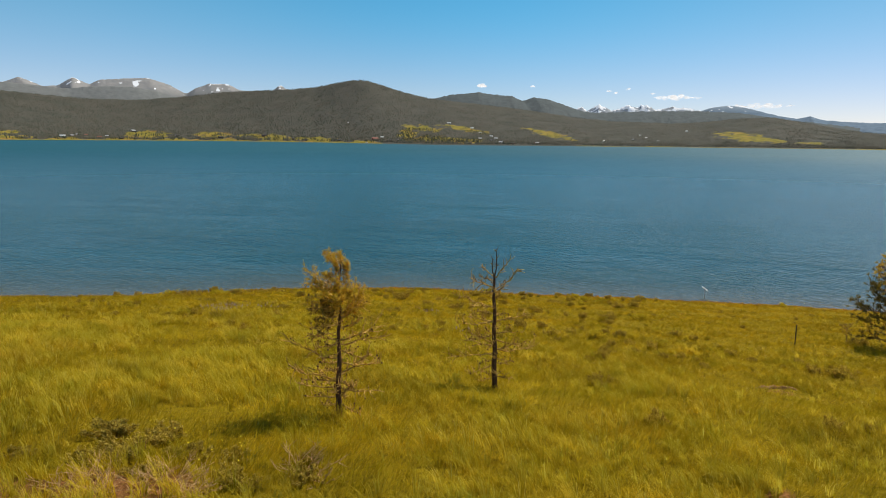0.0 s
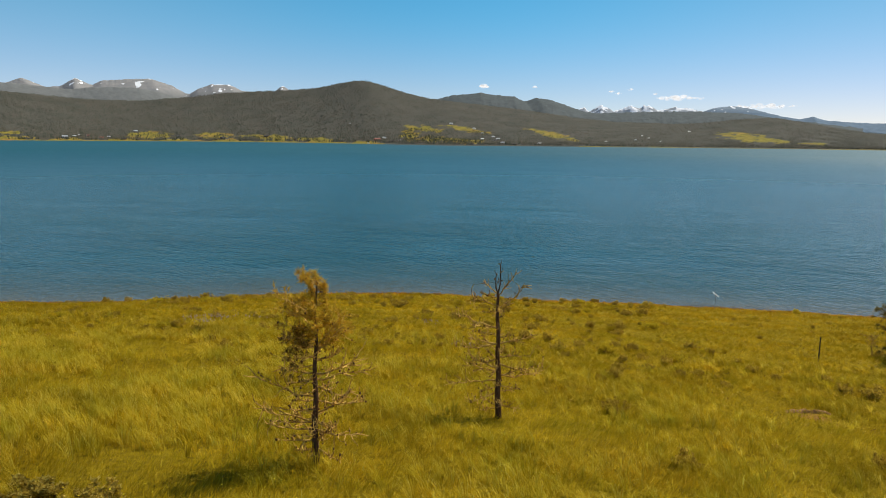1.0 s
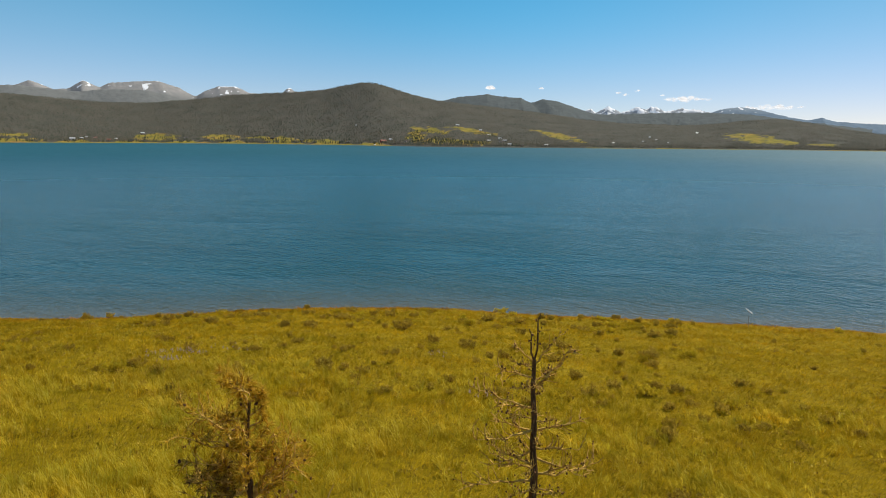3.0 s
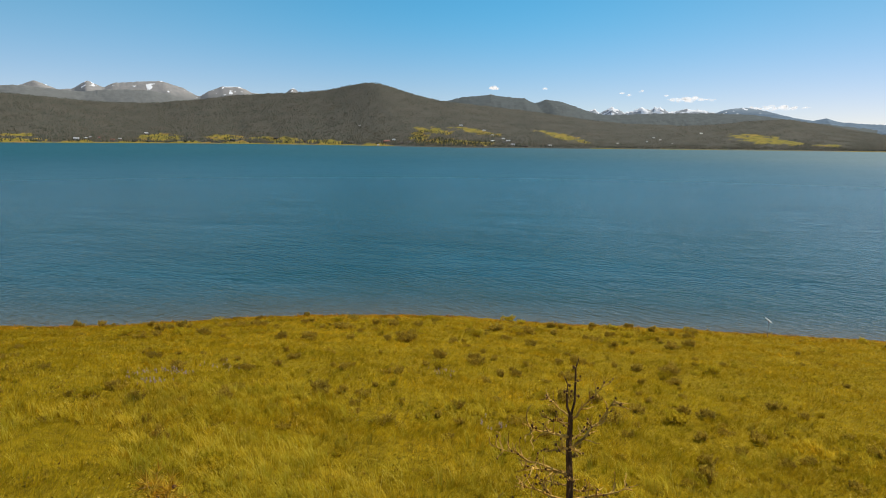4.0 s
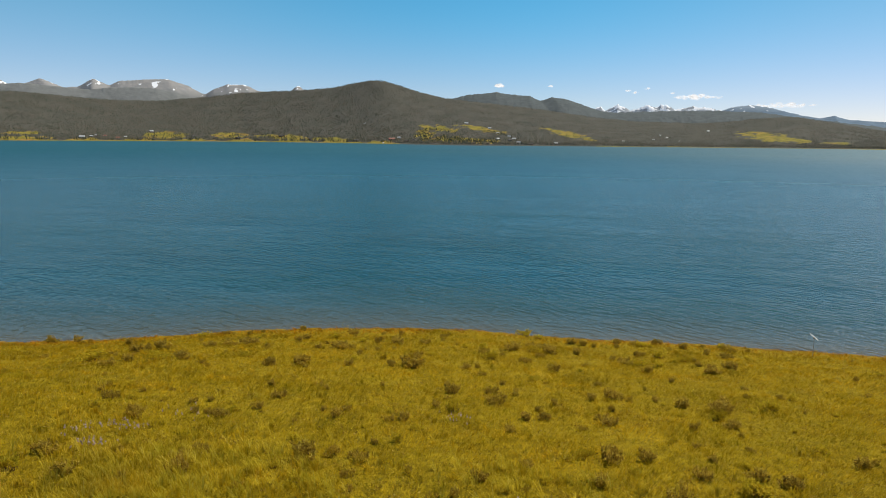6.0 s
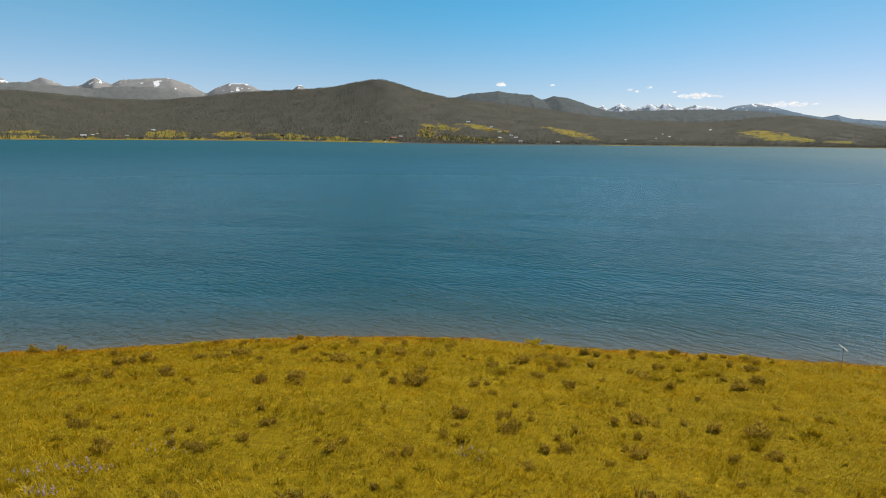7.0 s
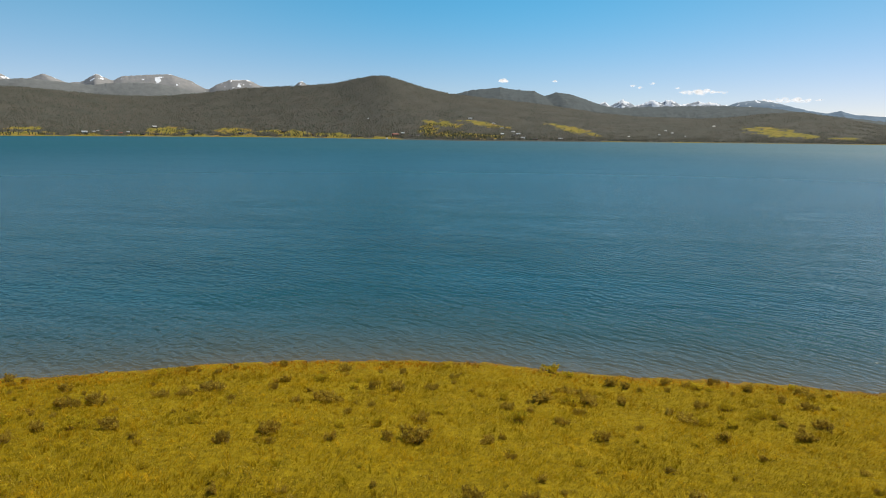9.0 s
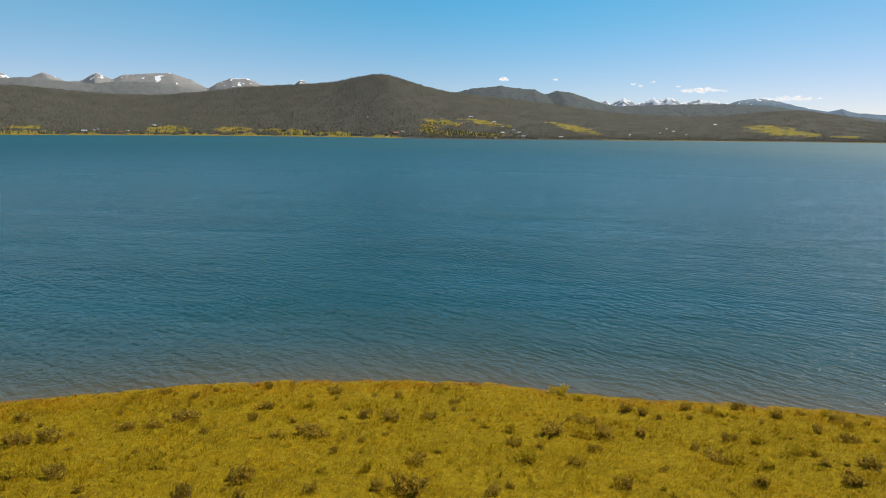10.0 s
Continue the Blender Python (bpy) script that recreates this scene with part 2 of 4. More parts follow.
M_STEM = twig_mat("shrub_stem", (0.10, 0.055, 0.025), (0.30, 0.18, 0.08))
M_YELLOW = leaf_mat("yellow_petals", (0.75, 0.58, 0.02), (0.85, 0.70, 0.05))
M_LUPIN = leaf_mat("lupin_petals", (0.26, 0.19, 0.19), (0.36, 0.27, 0.26), (0.44, 0.35, 0.32))
M_POST = plain_mat("dark_steel", (0.035, 0.032, 0.030), 0.6, 0.3)
M_POLE = plain_mat("grey_pole", (0.30, 0.30, 0.28), 0.6, 0.2)
M_BOARD = plain_mat("white_board", (0.82, 0.83, 0.82), 0.45, 0.0, 0.04)
M_CLOUD = cloud_mat()

# ---- lie of the land: heights in metres over the lake ----
SHORE_X = (-60, -52, -44, -38, -33, -29, -25, -20, -15, -8, 0, 4, 8, 12, 18, 22, 28, 39, 49, 60)
SHORE_Y = (77.2, 77.3, 77.0, 77.5, 78.4, 79.4, 80.9, 82.3, 83.0, 83.6, 83.4, 82.4, 81.0, 80.6, 80.2, 79.6, 78.3, 76.4, 73.6, 70.8)


def shore_y(x):
    """The near shore: where the grass bank meets the water."""
    wob = 0.12 * np.sin(x * 0.83 + 1.0) + 0.12 * np.sin(x * 1.9) + 0.10 * np.sin(x * 4.1 + 0.5) + 0.06 * np.sin(x * 9.3)
    return sum(np.interp(x + d, SHORE_X, SHORE_Y) for d in (-2.4, -1.2, 0.0, 1.2, 2.4)) / 5 + wob


def swell(x, y):
    """Small lumps of the meadow."""
    return (0.10 * np.sin(x * 0.42 + 0.6 * np.sin(y * 0.31)) * np.sin(y * 0.37 + 1.0)
            + 0.35 * np.exp(-((x + 3) ** 2 + (y - 15) ** 2) / 60) - 0.5 * np.exp(-((x - 15) ** 2 + (y - 30) ** 2) / 80)
            - 0.22 * np.exp(-(x ** 2 + (y - 20) ** 2) / 130)
            + 0.05 * np.sin(x * 1.1 + y * 0.7) + 0.04 * np.sin(x * 0.7 - y * 1.3 + 2.0))


def bank(x, y):
    s = shore_y(x) - y
    up = np.clip(s, 0, 110)
    z = P1 * up + P2 * up ** 2 + P3 * up ** 3 - KX * np.clip(x, -60, 60) * np.clip(up / 40.0, 0, 1)
    z = z + swell(x, y) * np.clip(up / 6.0, 0, 1) + np.clip(s - 110, 0, 400) * 0.02
    return np.where(s > 0, z, np.maximum(s * 0.09, -8.0))


P1, P2, P3, KX = 0.1745, 0.00026, -0.0000055, 0.0442

SHORE_AT = (-60, -33, -25, -17.4, -8.6, -4, 0, 10, 19, 27, 33, 60)
SHORE_R = (2500, 2585, 2591, 2511, 2143, 1890, 1737, 1747, 1783, 1791, 1772, 1700)
CREST_AT = (-60, -45, -32.5, -28.4, -26.2, -23.5, -20.3, -17.4, -13.0, -10.4, -8.6, -6.7, -5.4, -3.1, -1.2, 0.6, 3.4, 6.2, 9.9, 13.4, 18.6, 20.7, 22.7, 25.4, 26.5, 28.4, 30.2, 32.5, 45, 60)
CREST_EL = (2.6, 3.3, 3.0, 2.7, 2.6, 2.65, 3.0, 3.42, 3.7, 3.95, 4.38, 4.66, 4.3, 3.6, 3.2, 3.0, 2.7, 2.4, 1.85, 1.45, 1.28, 1.40, 1.64, 1.76, 1.55, 1.17, 0.81, 0.54, 0.9, 1.2)


def far_shore(az):
    return np.interp(az, SHORE_AT, SHORE_R)


def crest_r(az):
    return far_shore(az) + np.interp(az, (-40, -20, -7, 5, 14, 25, 40), (900, 950, 1150, 1350, 1250, 1000, 1000))


def crest_z(az):
    k = (-0.5, 0.0, 0.5)
    el = sum(np.interp(az + d, CREST_AT, CREST_EL) for d in k) / 3
    return EYE_Z - 3.0 + np.tan(np.radians(el)) * crest_r(az)


def far_land(az, r):
    u = (r - far_shore(az)) / (crest_r(az) - far_shore(az))
    c = np.clip(u, 0, 1)
    rise = 0.05 * c + 0.95 * c ** 1.45
    folds = np.sin(az * 2.3 + r * 0.004) * np.sin(r * 0.0055 + az * 0.7) * 1.8 * np.sin(np.pi * c)
    z = 1.0 * np.clip(u / 0.01, 0, 1) + crest_z(az) * rise + folds
    return np.where(u > 1, crest_z(az) - (u - 1) * 160, z)


def land(x, y):
    az, r = np.degrees(np.arctan2(x, y)), np.hypot(x, y)
    near = bank(x, y)
    far = far_land(az, r)
    shore = far_shore(az)
    return np.where((r > shore) & (y > 200), far, np.where((y > 200) & (r > shore - 60), -0.1 * (shore - r), near))


def meadow(az, r):
    """1 on the open yellow meadows of the far side, 0 in the woods."""
    u = r - far_shore(az)
    z = far_land(az, r)
    m = np.zeros_like(az)
    strip = 24 + 14 * np.sin(az * 1.7) + 8 * np.sin(az * 5.1 + 1)
    m = np.maximum(m, ((az < -5) & (u < strip * np.where(az < -16, 2.6, 2.2))) * 1.0)
    m = np.maximum(m, ((az > 11) & (u < 16)) * 1.0)
    ragged = fbm(az + 0.002 * r, r * 0.012, 1.3, 4, 2.0)
    # bearing, rise, half width, half height, slope
    for a, e, wa, we, k in ((-23.2, 0.02, 1.5, 0.28, 0.0), (-32.6, 0.12, 1.2, 0.10, 0), (-33.0, -0.25, 2.2, 0.14, 0), (-18.6, 0.05, 1.4, 0.2, 0.0), (-14.2, -0.08, 1.9, 0.2, -0.04), (-11.0, -0.20, 1.8, 0.16, 0),
                           (-3.0, 0.30, 0.7, 0.55, 0.0), (-1.8, 0.75, 1.5, 0.20, -0.12), (-1.2, -0.12, 1.6, 0.24, 0.0), (1.6, 0.72, 1.9, 0.16, -0.17), (1.4, -0.25, 1.6, 0.20, 0.0),
                           (8.7, 0.34, 1.9, 0.22, -0.22), (23.5, 0.22, 1.9, 0.30, -0.12), (25.2, 0.0, 1.2, 0.14, -0.1), (27.9, -0.2, 0.9, 0.07, -0.03)):
        el = np.degrees(np.arctan2(z - EYE_Z, r))
        m = np.maximum(m, ((((az - a) / wa) ** 2 + ((el - e - k * (az - a)) / we) ** 2 + 0.9 * ragged) < 1) * 1.0)
    return m

# ---- mesh helpers ----
def fast_mesh(name, verts, quads=None, tris=None):
    """A mesh from arrays of vertices and faces."""
    me = bpy.data.meshes.new(name)
    quads = np.zeros((0, 4), int) if quads is None else quads
    tris = np.zeros((0, 3), int) if tris is None else tris
    nq, nt = len(quads), len(tris)
    me.vertices.add(len(verts))
    me.vertices.foreach_set("co", np.asarray(verts, np.float32).ravel())
    me.loops.add(4 * nq + 3 * nt)
    me.loops.foreach_set("vertex_index", np.concatenate([quads.ravel(), tris.ravel()]).astype(np.int32))
    me.polygons.add(nq + nt)
    starts = np.concatenate([np.arange(nq) * 4, 4 * nq + np.arange(nt) * 3]).astype(np.int32)
    me.polygons.foreach_set("loop_start", starts)
    me.update(calc_edges=True)
    return me


def put_attr(me, name, values):
    at = me.attributes.new(name, "FLOAT", "POINT")
    at.data.foreach_set("value", np.asarray(values, np.float32).ravel())


def smooth(me):
    me.polygons.foreach_set("use_smooth", np.ones(len(me.polygons), bool))
    me.update()


def grid_quads(rows, cols):
    i = np.arange(rows - 1)[:, None] * cols + np.arange(cols - 1)[None, :]
    return np.stack([i, i + 1, i + cols + 1, i + cols], -1).reshape(-1, 4)


def part(name, bm, material, parent, label=""):
    """Links a bmesh as one mesh object under a thing or a part."""
    me = bpy.data.meshes.new(name)
    bm.to_mesh(me)
    bm.free()
    me.materials.append(material)
    ob = new(name, me)
    ob.parent = parent
    return tagged(ob, label)


def tube(bm, pts, radii, sides=5, cap=True):
    """A bent round rod through the points."""
    rings = []
    for i, p in enumerate(pts):
        d = (pts[min(i + 1, len(pts) - 1)] - pts[max(i - 1, 0)]).normalized()
        a = d.orthogonal().normalized()
        b = d.cross(a)
        rings.append([bm.verts.new(p + radii[i] * (math.cos(k * 2 * math.pi / sides) * a + math.sin(k * 2 * math.pi / sides) * b)) for k in range(sides)])
    for r0, r1 in zip(rings, rings[1:]):
        for k in range(sides):
            # rings may be turned against each other: join to the nearest
            j = min(range(sides), key=lambda q: (r1[q].co - r0[0].co).length)
            bm.faces.new((r0[k], r0[(k + 1) % sides], r1[(k + 1 + j) % sides], r1[(k + j) % sides]))
    if cap:
        bm.faces.new(rings[-1])
        bm.faces.new(rings[0][::-1])


def box(bm, x0, y0, z0, x1, y1, z1):
    v = [bm.verts.new((x, y, z)) for z in (z0, z1) for x, y in ((x0, y0), (x1, y0), (x1, y1), (x0, y1))]
    for f in ((3, 2, 1, 0), (4, 5, 6, 7), (0, 1, 5, 4), (1, 2, 6, 5), (2, 3, 7, 6), (3, 0, 4, 7)):
        bm.faces.new([v[i] for i in f])


def fbm(x, y, scale, octaves=5, seed=0.0):
    """Vectorised wavy noise: sines in many directions, finer and weaker."""
    out, amp, k = 0.0, 1.0, 1.0 / scale
    for o in range(octaves):
        for j in range(3):
            th = seed + o * 1.7 + j * 2.1
            out = out + amp / 3 * np.sin(k * (x * math.cos(th) + y * math.sin(th)) * 6.28 + 1.3 * th + 1.5 * np.sin(k * 4.1 * (y * math.cos(th) - x * math.sin(th)) + th))
        amp *= 0.55
        k *= 2.03
    return out


def height(x, y):
    return float(land(np.array([x]), np.array([y]))[0])


# ---- ground: one sheet from the meadow to the far hills ----
azs = np.concatenate([np.arange(-180, -44, 4.0), np.arange(-44, 44, 0.2), np.arange(44, 180.1, 4.0)])
rings = np.concatenate([[0.01, 3, 6], np.arange(8, 125, 1.0), np.geomspace(126, 1450, 24), np.arange(1480, 4700, 22.0)])
AZ, RR = np.meshgrid(azs, rings)
GX, GY = RR * np.sin(np.radians(AZ)), RR * np.cos(np.radians(AZ))
GZ = land(GX, GY)
far_side = (RR > 1400) & (GY > 200)
GZ = GZ + np.where(far_side & (GZ > 3), fbm(GX, GY, 160.0, 4) * 1.6, 0)
me = fast_mesh("ground", np.stack([GX, GY, GZ], -1).reshape(-1, 3), grid_quads(len(rings), len(azs)))
me.materials.append(M_SOIL)
me.materials.append(M_FAR)
put_attr(me, "meadow", np.where(far_side, meadow(AZ, RR), 0))
BARE = ((-8.3, 11.5, 0.9), (-6.6, 11.7, 0.8), (-5.0, 11.5, 0.9), (14.9, 28.7, 0.8), (-5.9, 11.4, 0.6), (7.6, 14.1, 0.45), (6.2, 13.9, 0.35))
bare = sum(np.exp(-((GX - x) ** 2 + (GY - y) ** 2) / (w * w)) for x, y, w in BARE)
put_attr(me, "bare", bare)
put_attr(me, "strand", np.clip(1 - np.abs(shore_y(GX) - GY) / 0.6, 0, 1) + np.where(GZ < -0.05, 1, 0))
face_far = far_side[:-1, :-1].ravel().astype(np.int32)
me.polygons.foreach_set("material_index", face_far)
smooth(me)
tagged(new("ground", me), "grassy hillside sloping to the lake and wooded far hills", "ground", kind="structure")

# ---- lake ----
w_az = np.arange(-88, 88.1, 0.5)
w_r = np.concatenate([np.arange(50, 140, 1.0), np.geomspace(141, 2750, 90)])
WA, WR = np.meshgrid(w_az, w_r)
WX, WY = WR * np.sin(np.radians(WA)), WR * np.cos(np.radians(WA))
me = fast_mesh("water", np.stack([WX, WY, np.zeros_like(WX)], -1).reshape(-1, 3), grid_quads(len(w_r), len(w_az)))
off = np.clip(WY - shore_y(WX), 0, 400)
put_attr(me, "depth", np.clip(off / 40.0, 0, 1))
# grows with distance: drives roughness and the painted sky tint
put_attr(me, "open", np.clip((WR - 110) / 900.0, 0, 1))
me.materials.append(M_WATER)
smooth(me)
tagged(new("water", me), "deep blue lake with small wind ripples, brownish along the shore", "lake", kind="structure")


# ---- mountains behind the wooded hills ----
def mountain_range(name, label, stations, radius, depth, material, rough, seed, soften=0.05, snow=0.0, drifts=()):
    """A ridge along stations of (bearing, rise in degrees), with gullied flanks."""
    b, el = np.array(stations).T
    az = np.arange(b[0], b[-1], 0.05)
    crest = EYE_Z + np.tan(np.radians(np.interp(az, b, el))) * radius
    jag = rough * (np.abs(fbm(az * 60, az * 0, 75.0, 4, seed)) - 0.35) * 0.5
    u = np.linspace(-1, 0.25, 34)
    A, U = np.meshgrid(az, u)
    slant = 0.9 * np.sin(A * 0.9 + seed) + 0.5
    C = EYE_Z + np.tan(np.radians(sum(np.interp(A + d + U * slant * 1.4, b, el) for d in (-soften, 0.0, soften)) / 3)) * radius + jag[None, :] * np.clip(1 - np.abs(U) * 5, 0, 1)
    R = radius + U * depth
    gully = np.abs(fbm(A * 80 + U * 160, U * depth * 0.6 + A * 20, 170.0, 4, seed + 2))
    Z = C * (1 - np.abs(U) ** 1.1 * 0.8) - gully * rough * np.clip((np.abs(U) - 0.12) * 3, 0, 1)
    X, Y = R * np.sin(np.radians(A)), R * np.cos(np.radians(A))
    me = fast_mesh(name, np.stack([X, Y, Z], -1).reshape(-1, 3), grid_quads(len(u), len(az)))
    put_attr(me, "high", Z / crest.max())
    if snow:
        n = fbm(A * 55 + U * 60, U * depth * 1.2, 75.0, 5, seed + 5) * 0.42
        s = snow + n * 0.9 + (Z / crest.max() - 0.8) * 1.1
        rise = np.degrees(np.arctan2(Z - EYE_Z, R))
        for a, e, wa, we in drifts:
            s = s + 0.8 * np.exp(-((A - a + 0.35 * n) / wa) ** 2 - ((rise - e + 0.2 * n) / we) ** 2)
        put_attr(me, "snow", s)
    me.materials.append(material)
    smooth(me)
    return tagged(new(name, me), label, "mountain", kind="structure")


# distance haze is mixed into these base colours: paler, greyer, bluer
M_RANGE_MID = rock_mat("hazed_wooded_ridge", (0.18, 0.19, 0.19), (0.26, 0.26, 0.25), (0.112, 0.130, 0.134), 1.2, False)
M_RANGE_FAR = rock_mat("hazed_bare_peaks", (0.235, 0.24, 0.245), (0.33, 0.315, 0.305), (0.19, 0.20, 0.205), 0.80, True)
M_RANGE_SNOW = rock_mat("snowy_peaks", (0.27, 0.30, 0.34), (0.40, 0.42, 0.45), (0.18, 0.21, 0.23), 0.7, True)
M_RANGE_BLUE = rock_mat("haze_blue_ridge", (0.22, 0.28, 0.34), (0.28, 0.34, 0.40), (0.17, 0.24, 0.32), 0.93, True)
mountain_range("mountain_ridge", "wooded mountain ridge tinted dark blue-green by haze", ((-6, 2.5), (-1.2, 3.1), (0.6, 3.48), (2.7, 3.7), (4.3, 3.5), (5.5, 3.4), (6.4, 3.02), (7.3, 3.31), (8.5, 3.14), (9.8, 2.69), (11.2, 2.2), (12.5, 2.07), (14.3, 2.15), (18.6, 2.19), (20.2, 2.18), (23.0, 2.05), (26.5, 1.5), (31, 0.9)), 3900, 700, M_RANGE_MID, 9, 1.0)
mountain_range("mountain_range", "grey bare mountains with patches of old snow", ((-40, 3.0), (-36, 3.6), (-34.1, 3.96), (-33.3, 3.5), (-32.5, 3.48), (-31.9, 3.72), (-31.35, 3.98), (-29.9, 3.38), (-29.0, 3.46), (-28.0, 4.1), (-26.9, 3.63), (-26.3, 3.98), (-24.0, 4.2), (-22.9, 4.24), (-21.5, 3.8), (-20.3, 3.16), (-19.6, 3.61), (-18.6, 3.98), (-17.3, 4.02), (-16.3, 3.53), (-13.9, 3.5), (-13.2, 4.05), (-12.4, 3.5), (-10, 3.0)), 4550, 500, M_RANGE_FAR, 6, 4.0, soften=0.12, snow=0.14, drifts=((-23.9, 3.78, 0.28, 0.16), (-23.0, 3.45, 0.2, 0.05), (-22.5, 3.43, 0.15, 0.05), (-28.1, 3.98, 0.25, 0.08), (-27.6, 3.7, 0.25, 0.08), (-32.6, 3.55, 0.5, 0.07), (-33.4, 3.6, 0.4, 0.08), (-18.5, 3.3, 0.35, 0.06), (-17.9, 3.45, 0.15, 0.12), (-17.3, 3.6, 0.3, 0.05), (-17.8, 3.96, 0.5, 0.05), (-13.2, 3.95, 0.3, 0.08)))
# the pale grey of these woods is haze put into the colour
M_RANGE_FOOT = rock_mat("hazed_wooded_foothills", (0.18, 0.19, 0.19), (0.26, 0.26, 0.25), (0.215, 0.225, 0.222), 1.2, False)
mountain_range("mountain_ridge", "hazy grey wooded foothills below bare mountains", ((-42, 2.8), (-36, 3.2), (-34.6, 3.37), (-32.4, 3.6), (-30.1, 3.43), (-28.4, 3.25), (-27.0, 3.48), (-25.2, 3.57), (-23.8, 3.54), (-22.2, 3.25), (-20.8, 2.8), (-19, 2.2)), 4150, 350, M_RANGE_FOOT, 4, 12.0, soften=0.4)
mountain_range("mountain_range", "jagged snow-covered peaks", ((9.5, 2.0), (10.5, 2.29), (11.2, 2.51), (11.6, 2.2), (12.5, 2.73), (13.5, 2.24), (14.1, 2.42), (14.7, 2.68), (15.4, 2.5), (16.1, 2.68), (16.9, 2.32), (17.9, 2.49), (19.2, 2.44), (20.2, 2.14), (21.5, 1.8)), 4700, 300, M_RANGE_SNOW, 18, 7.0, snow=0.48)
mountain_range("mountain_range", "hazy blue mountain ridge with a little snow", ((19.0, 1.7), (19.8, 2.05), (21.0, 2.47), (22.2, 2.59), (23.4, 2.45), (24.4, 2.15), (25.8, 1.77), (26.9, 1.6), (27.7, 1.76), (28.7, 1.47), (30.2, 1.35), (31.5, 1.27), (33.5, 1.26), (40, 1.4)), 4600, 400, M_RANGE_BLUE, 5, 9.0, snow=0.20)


# ---- clouds ----
def cloud(bearing, rise, wide, high, n):
    """A small fair-weather puff low over the mountains."""
    r = 4850
    bm = bmesh.new()
    for i in range(n):
        u = random.uniform(-1, 1)
        s = high * random.uniform(0.2, 0.45) * (1.05 - 0.75 * abs(u))
        m = Matrix.Translation((u * wide * 0.46, random.uniform(-15, 15), random.uniform(-0.25, 0.3) * high * (1 - u * u))) @ Matrix.Diagonal((s * random.uniform(1.0, 2.0), s, s * 0.8, 1))
        bmesh.ops.create_icosphere(bm, subdivisions=2, radius=1, matrix=m)
    for f in bm.faces:
        f.smooth = True
    me = bpy.data.meshes.new("cloud")
    bm.to_mesh(me)
    bm.free()
    me.materials.append(M_CLOUD)
    ob = new("cloud", me)
    b, e = radians(bearing), radians(rise)
    ob.matrix_world = Matrix.Translation((r * math.sin(b), r * math.cos(b), EYE_Z + r * math.tan(e))) @ Matrix.Rotation(-b, 4, "Z")
    return tagged(ob, "small white fair-weather cloud low over the mountains", "cloud", group="clouds", kind="structure")


for row in ((3.07, 4.16, 62, 40, 22), (7.2, 4.12, 34, 22, 8), (13.2, 3.75, 52, 20, 9), (13.8, 3.6, 40, 18, 8), (14.69, 3.91, 40, 20, 9), (16.6, 3.55, 30, 18, 7), (18.2, 3.22, 280, 44, 34), (19.9, 3.2, 60, 26, 9), (24.4, 2.54, 420, 40, 46)):
    cloud(*row)


# ---- far woods ----
def conifers(name, n, seed, az0, az1, u0, u1, size, material, label, keep):
    """A wood of slim conifers, each two stacked cones, over a stretch of the far side."""
    rng = np.random.default_rng(seed)
    az = rng.uniform(az0, az1, n)
    u = u0 + (u1 - u0) * rng.uniform(0, 1, n) ** 0.9
    r = far_shore(az) + u * (crest_r(az) - far_shore(az))
    ok = keep(az, r, rng)
    az, r = az[ok], r[ok]
    x, y = r * np.sin(np.radians(az)), r * np.cos(np.radians(az))
    z = land(x, y) - 0.5
    n = len(x)
    up = (r - far_shore(az)) / (crest_r(az) - far_shore(az))
    h = size * rng.uniform(0.55, 1.25, n) * np.interp(az, (-14, -4, 4, 14), (1.2, 1.0, 0.9, 0.7)) * (0.55 + 0.6 * np.exp(-np.clip(up, 0, 1) / 0.12))
    w = h * rng.uniform(0.19, 0.29, n)
    k = 4
    th = np.arange(k) * 2 * np.pi / k
    verts = np.zeros((n, 2 * k + 2, 3))
    lean = rng.normal(0, 0.03, (n, 2)) * h[:, None]
    for tier, (zb, zt, rad) in enumerate(((0.08, 0.68, 1.0), (0.45, 1.0, 0.66))):
        o = tier * (k + 1)
        turn = rng.uniform(0, 6, n)
        verts[:, o:o + k, 0] = x[:, None] + (w * rad)[:, None] * np.cos(th + turn[:, None])
        verts[:, o:o + k, 1] = y[:, None] + (w * rad)[:, None] * np.sin(th + turn[:, None])
        verts[:, o:o + k, 2] = (z + zb * h)[:, None]
        verts[:, o + k] = np.stack([x + lean[:, 0], y + lean[:, 1], z + zt * h], -1)
    t = np.array([(o + i, o + (i + 1) % k, o + k) for o in (0, k + 1) for i in range(k)])
    tris = (np.arange(n)[:, None, None] * (2 * k + 2) + t[None]).reshape(-1, 3)
    me = fast_mesh(name, verts.reshape(-1, 3), None, tris)
    me.materials.append(material)
    tagged(new(name, me), label, "forest", kind="stuff")


def wood_mat(name, tones, drift):
    k = Mat(name)
    p = k.coords()
    c = k.ramp(k.island(), *[(i / (len(tones) - 1), t) for i, t in enumerate(tones)])
    c = k.mix(k.ramp(k.noise(p, 0.006, 5.0, 0.6), (0.30, 0.0), (0.70, 1.0)), c, k.mix(1.0, c, drift, "MULTIPLY"))
    # shading normals are bent up and sunward, so crowns look evenly lit
    d = k.n("ShaderNodeBsdfDiffuse", Color=c)
    up = k.n("ShaderNodeVectorMath")
    up.operation = "ADD"
    k.t.links.new(k.n("ShaderNodeNewGeometry").outputs["Normal"], up.inputs[0])
    up.inputs[1].default_value = (0.5, 0.5, 1.6)
    k.t.links.new(up.outputs[0], d.inputs["Normal"])
    return k.done(d.outputs[0])


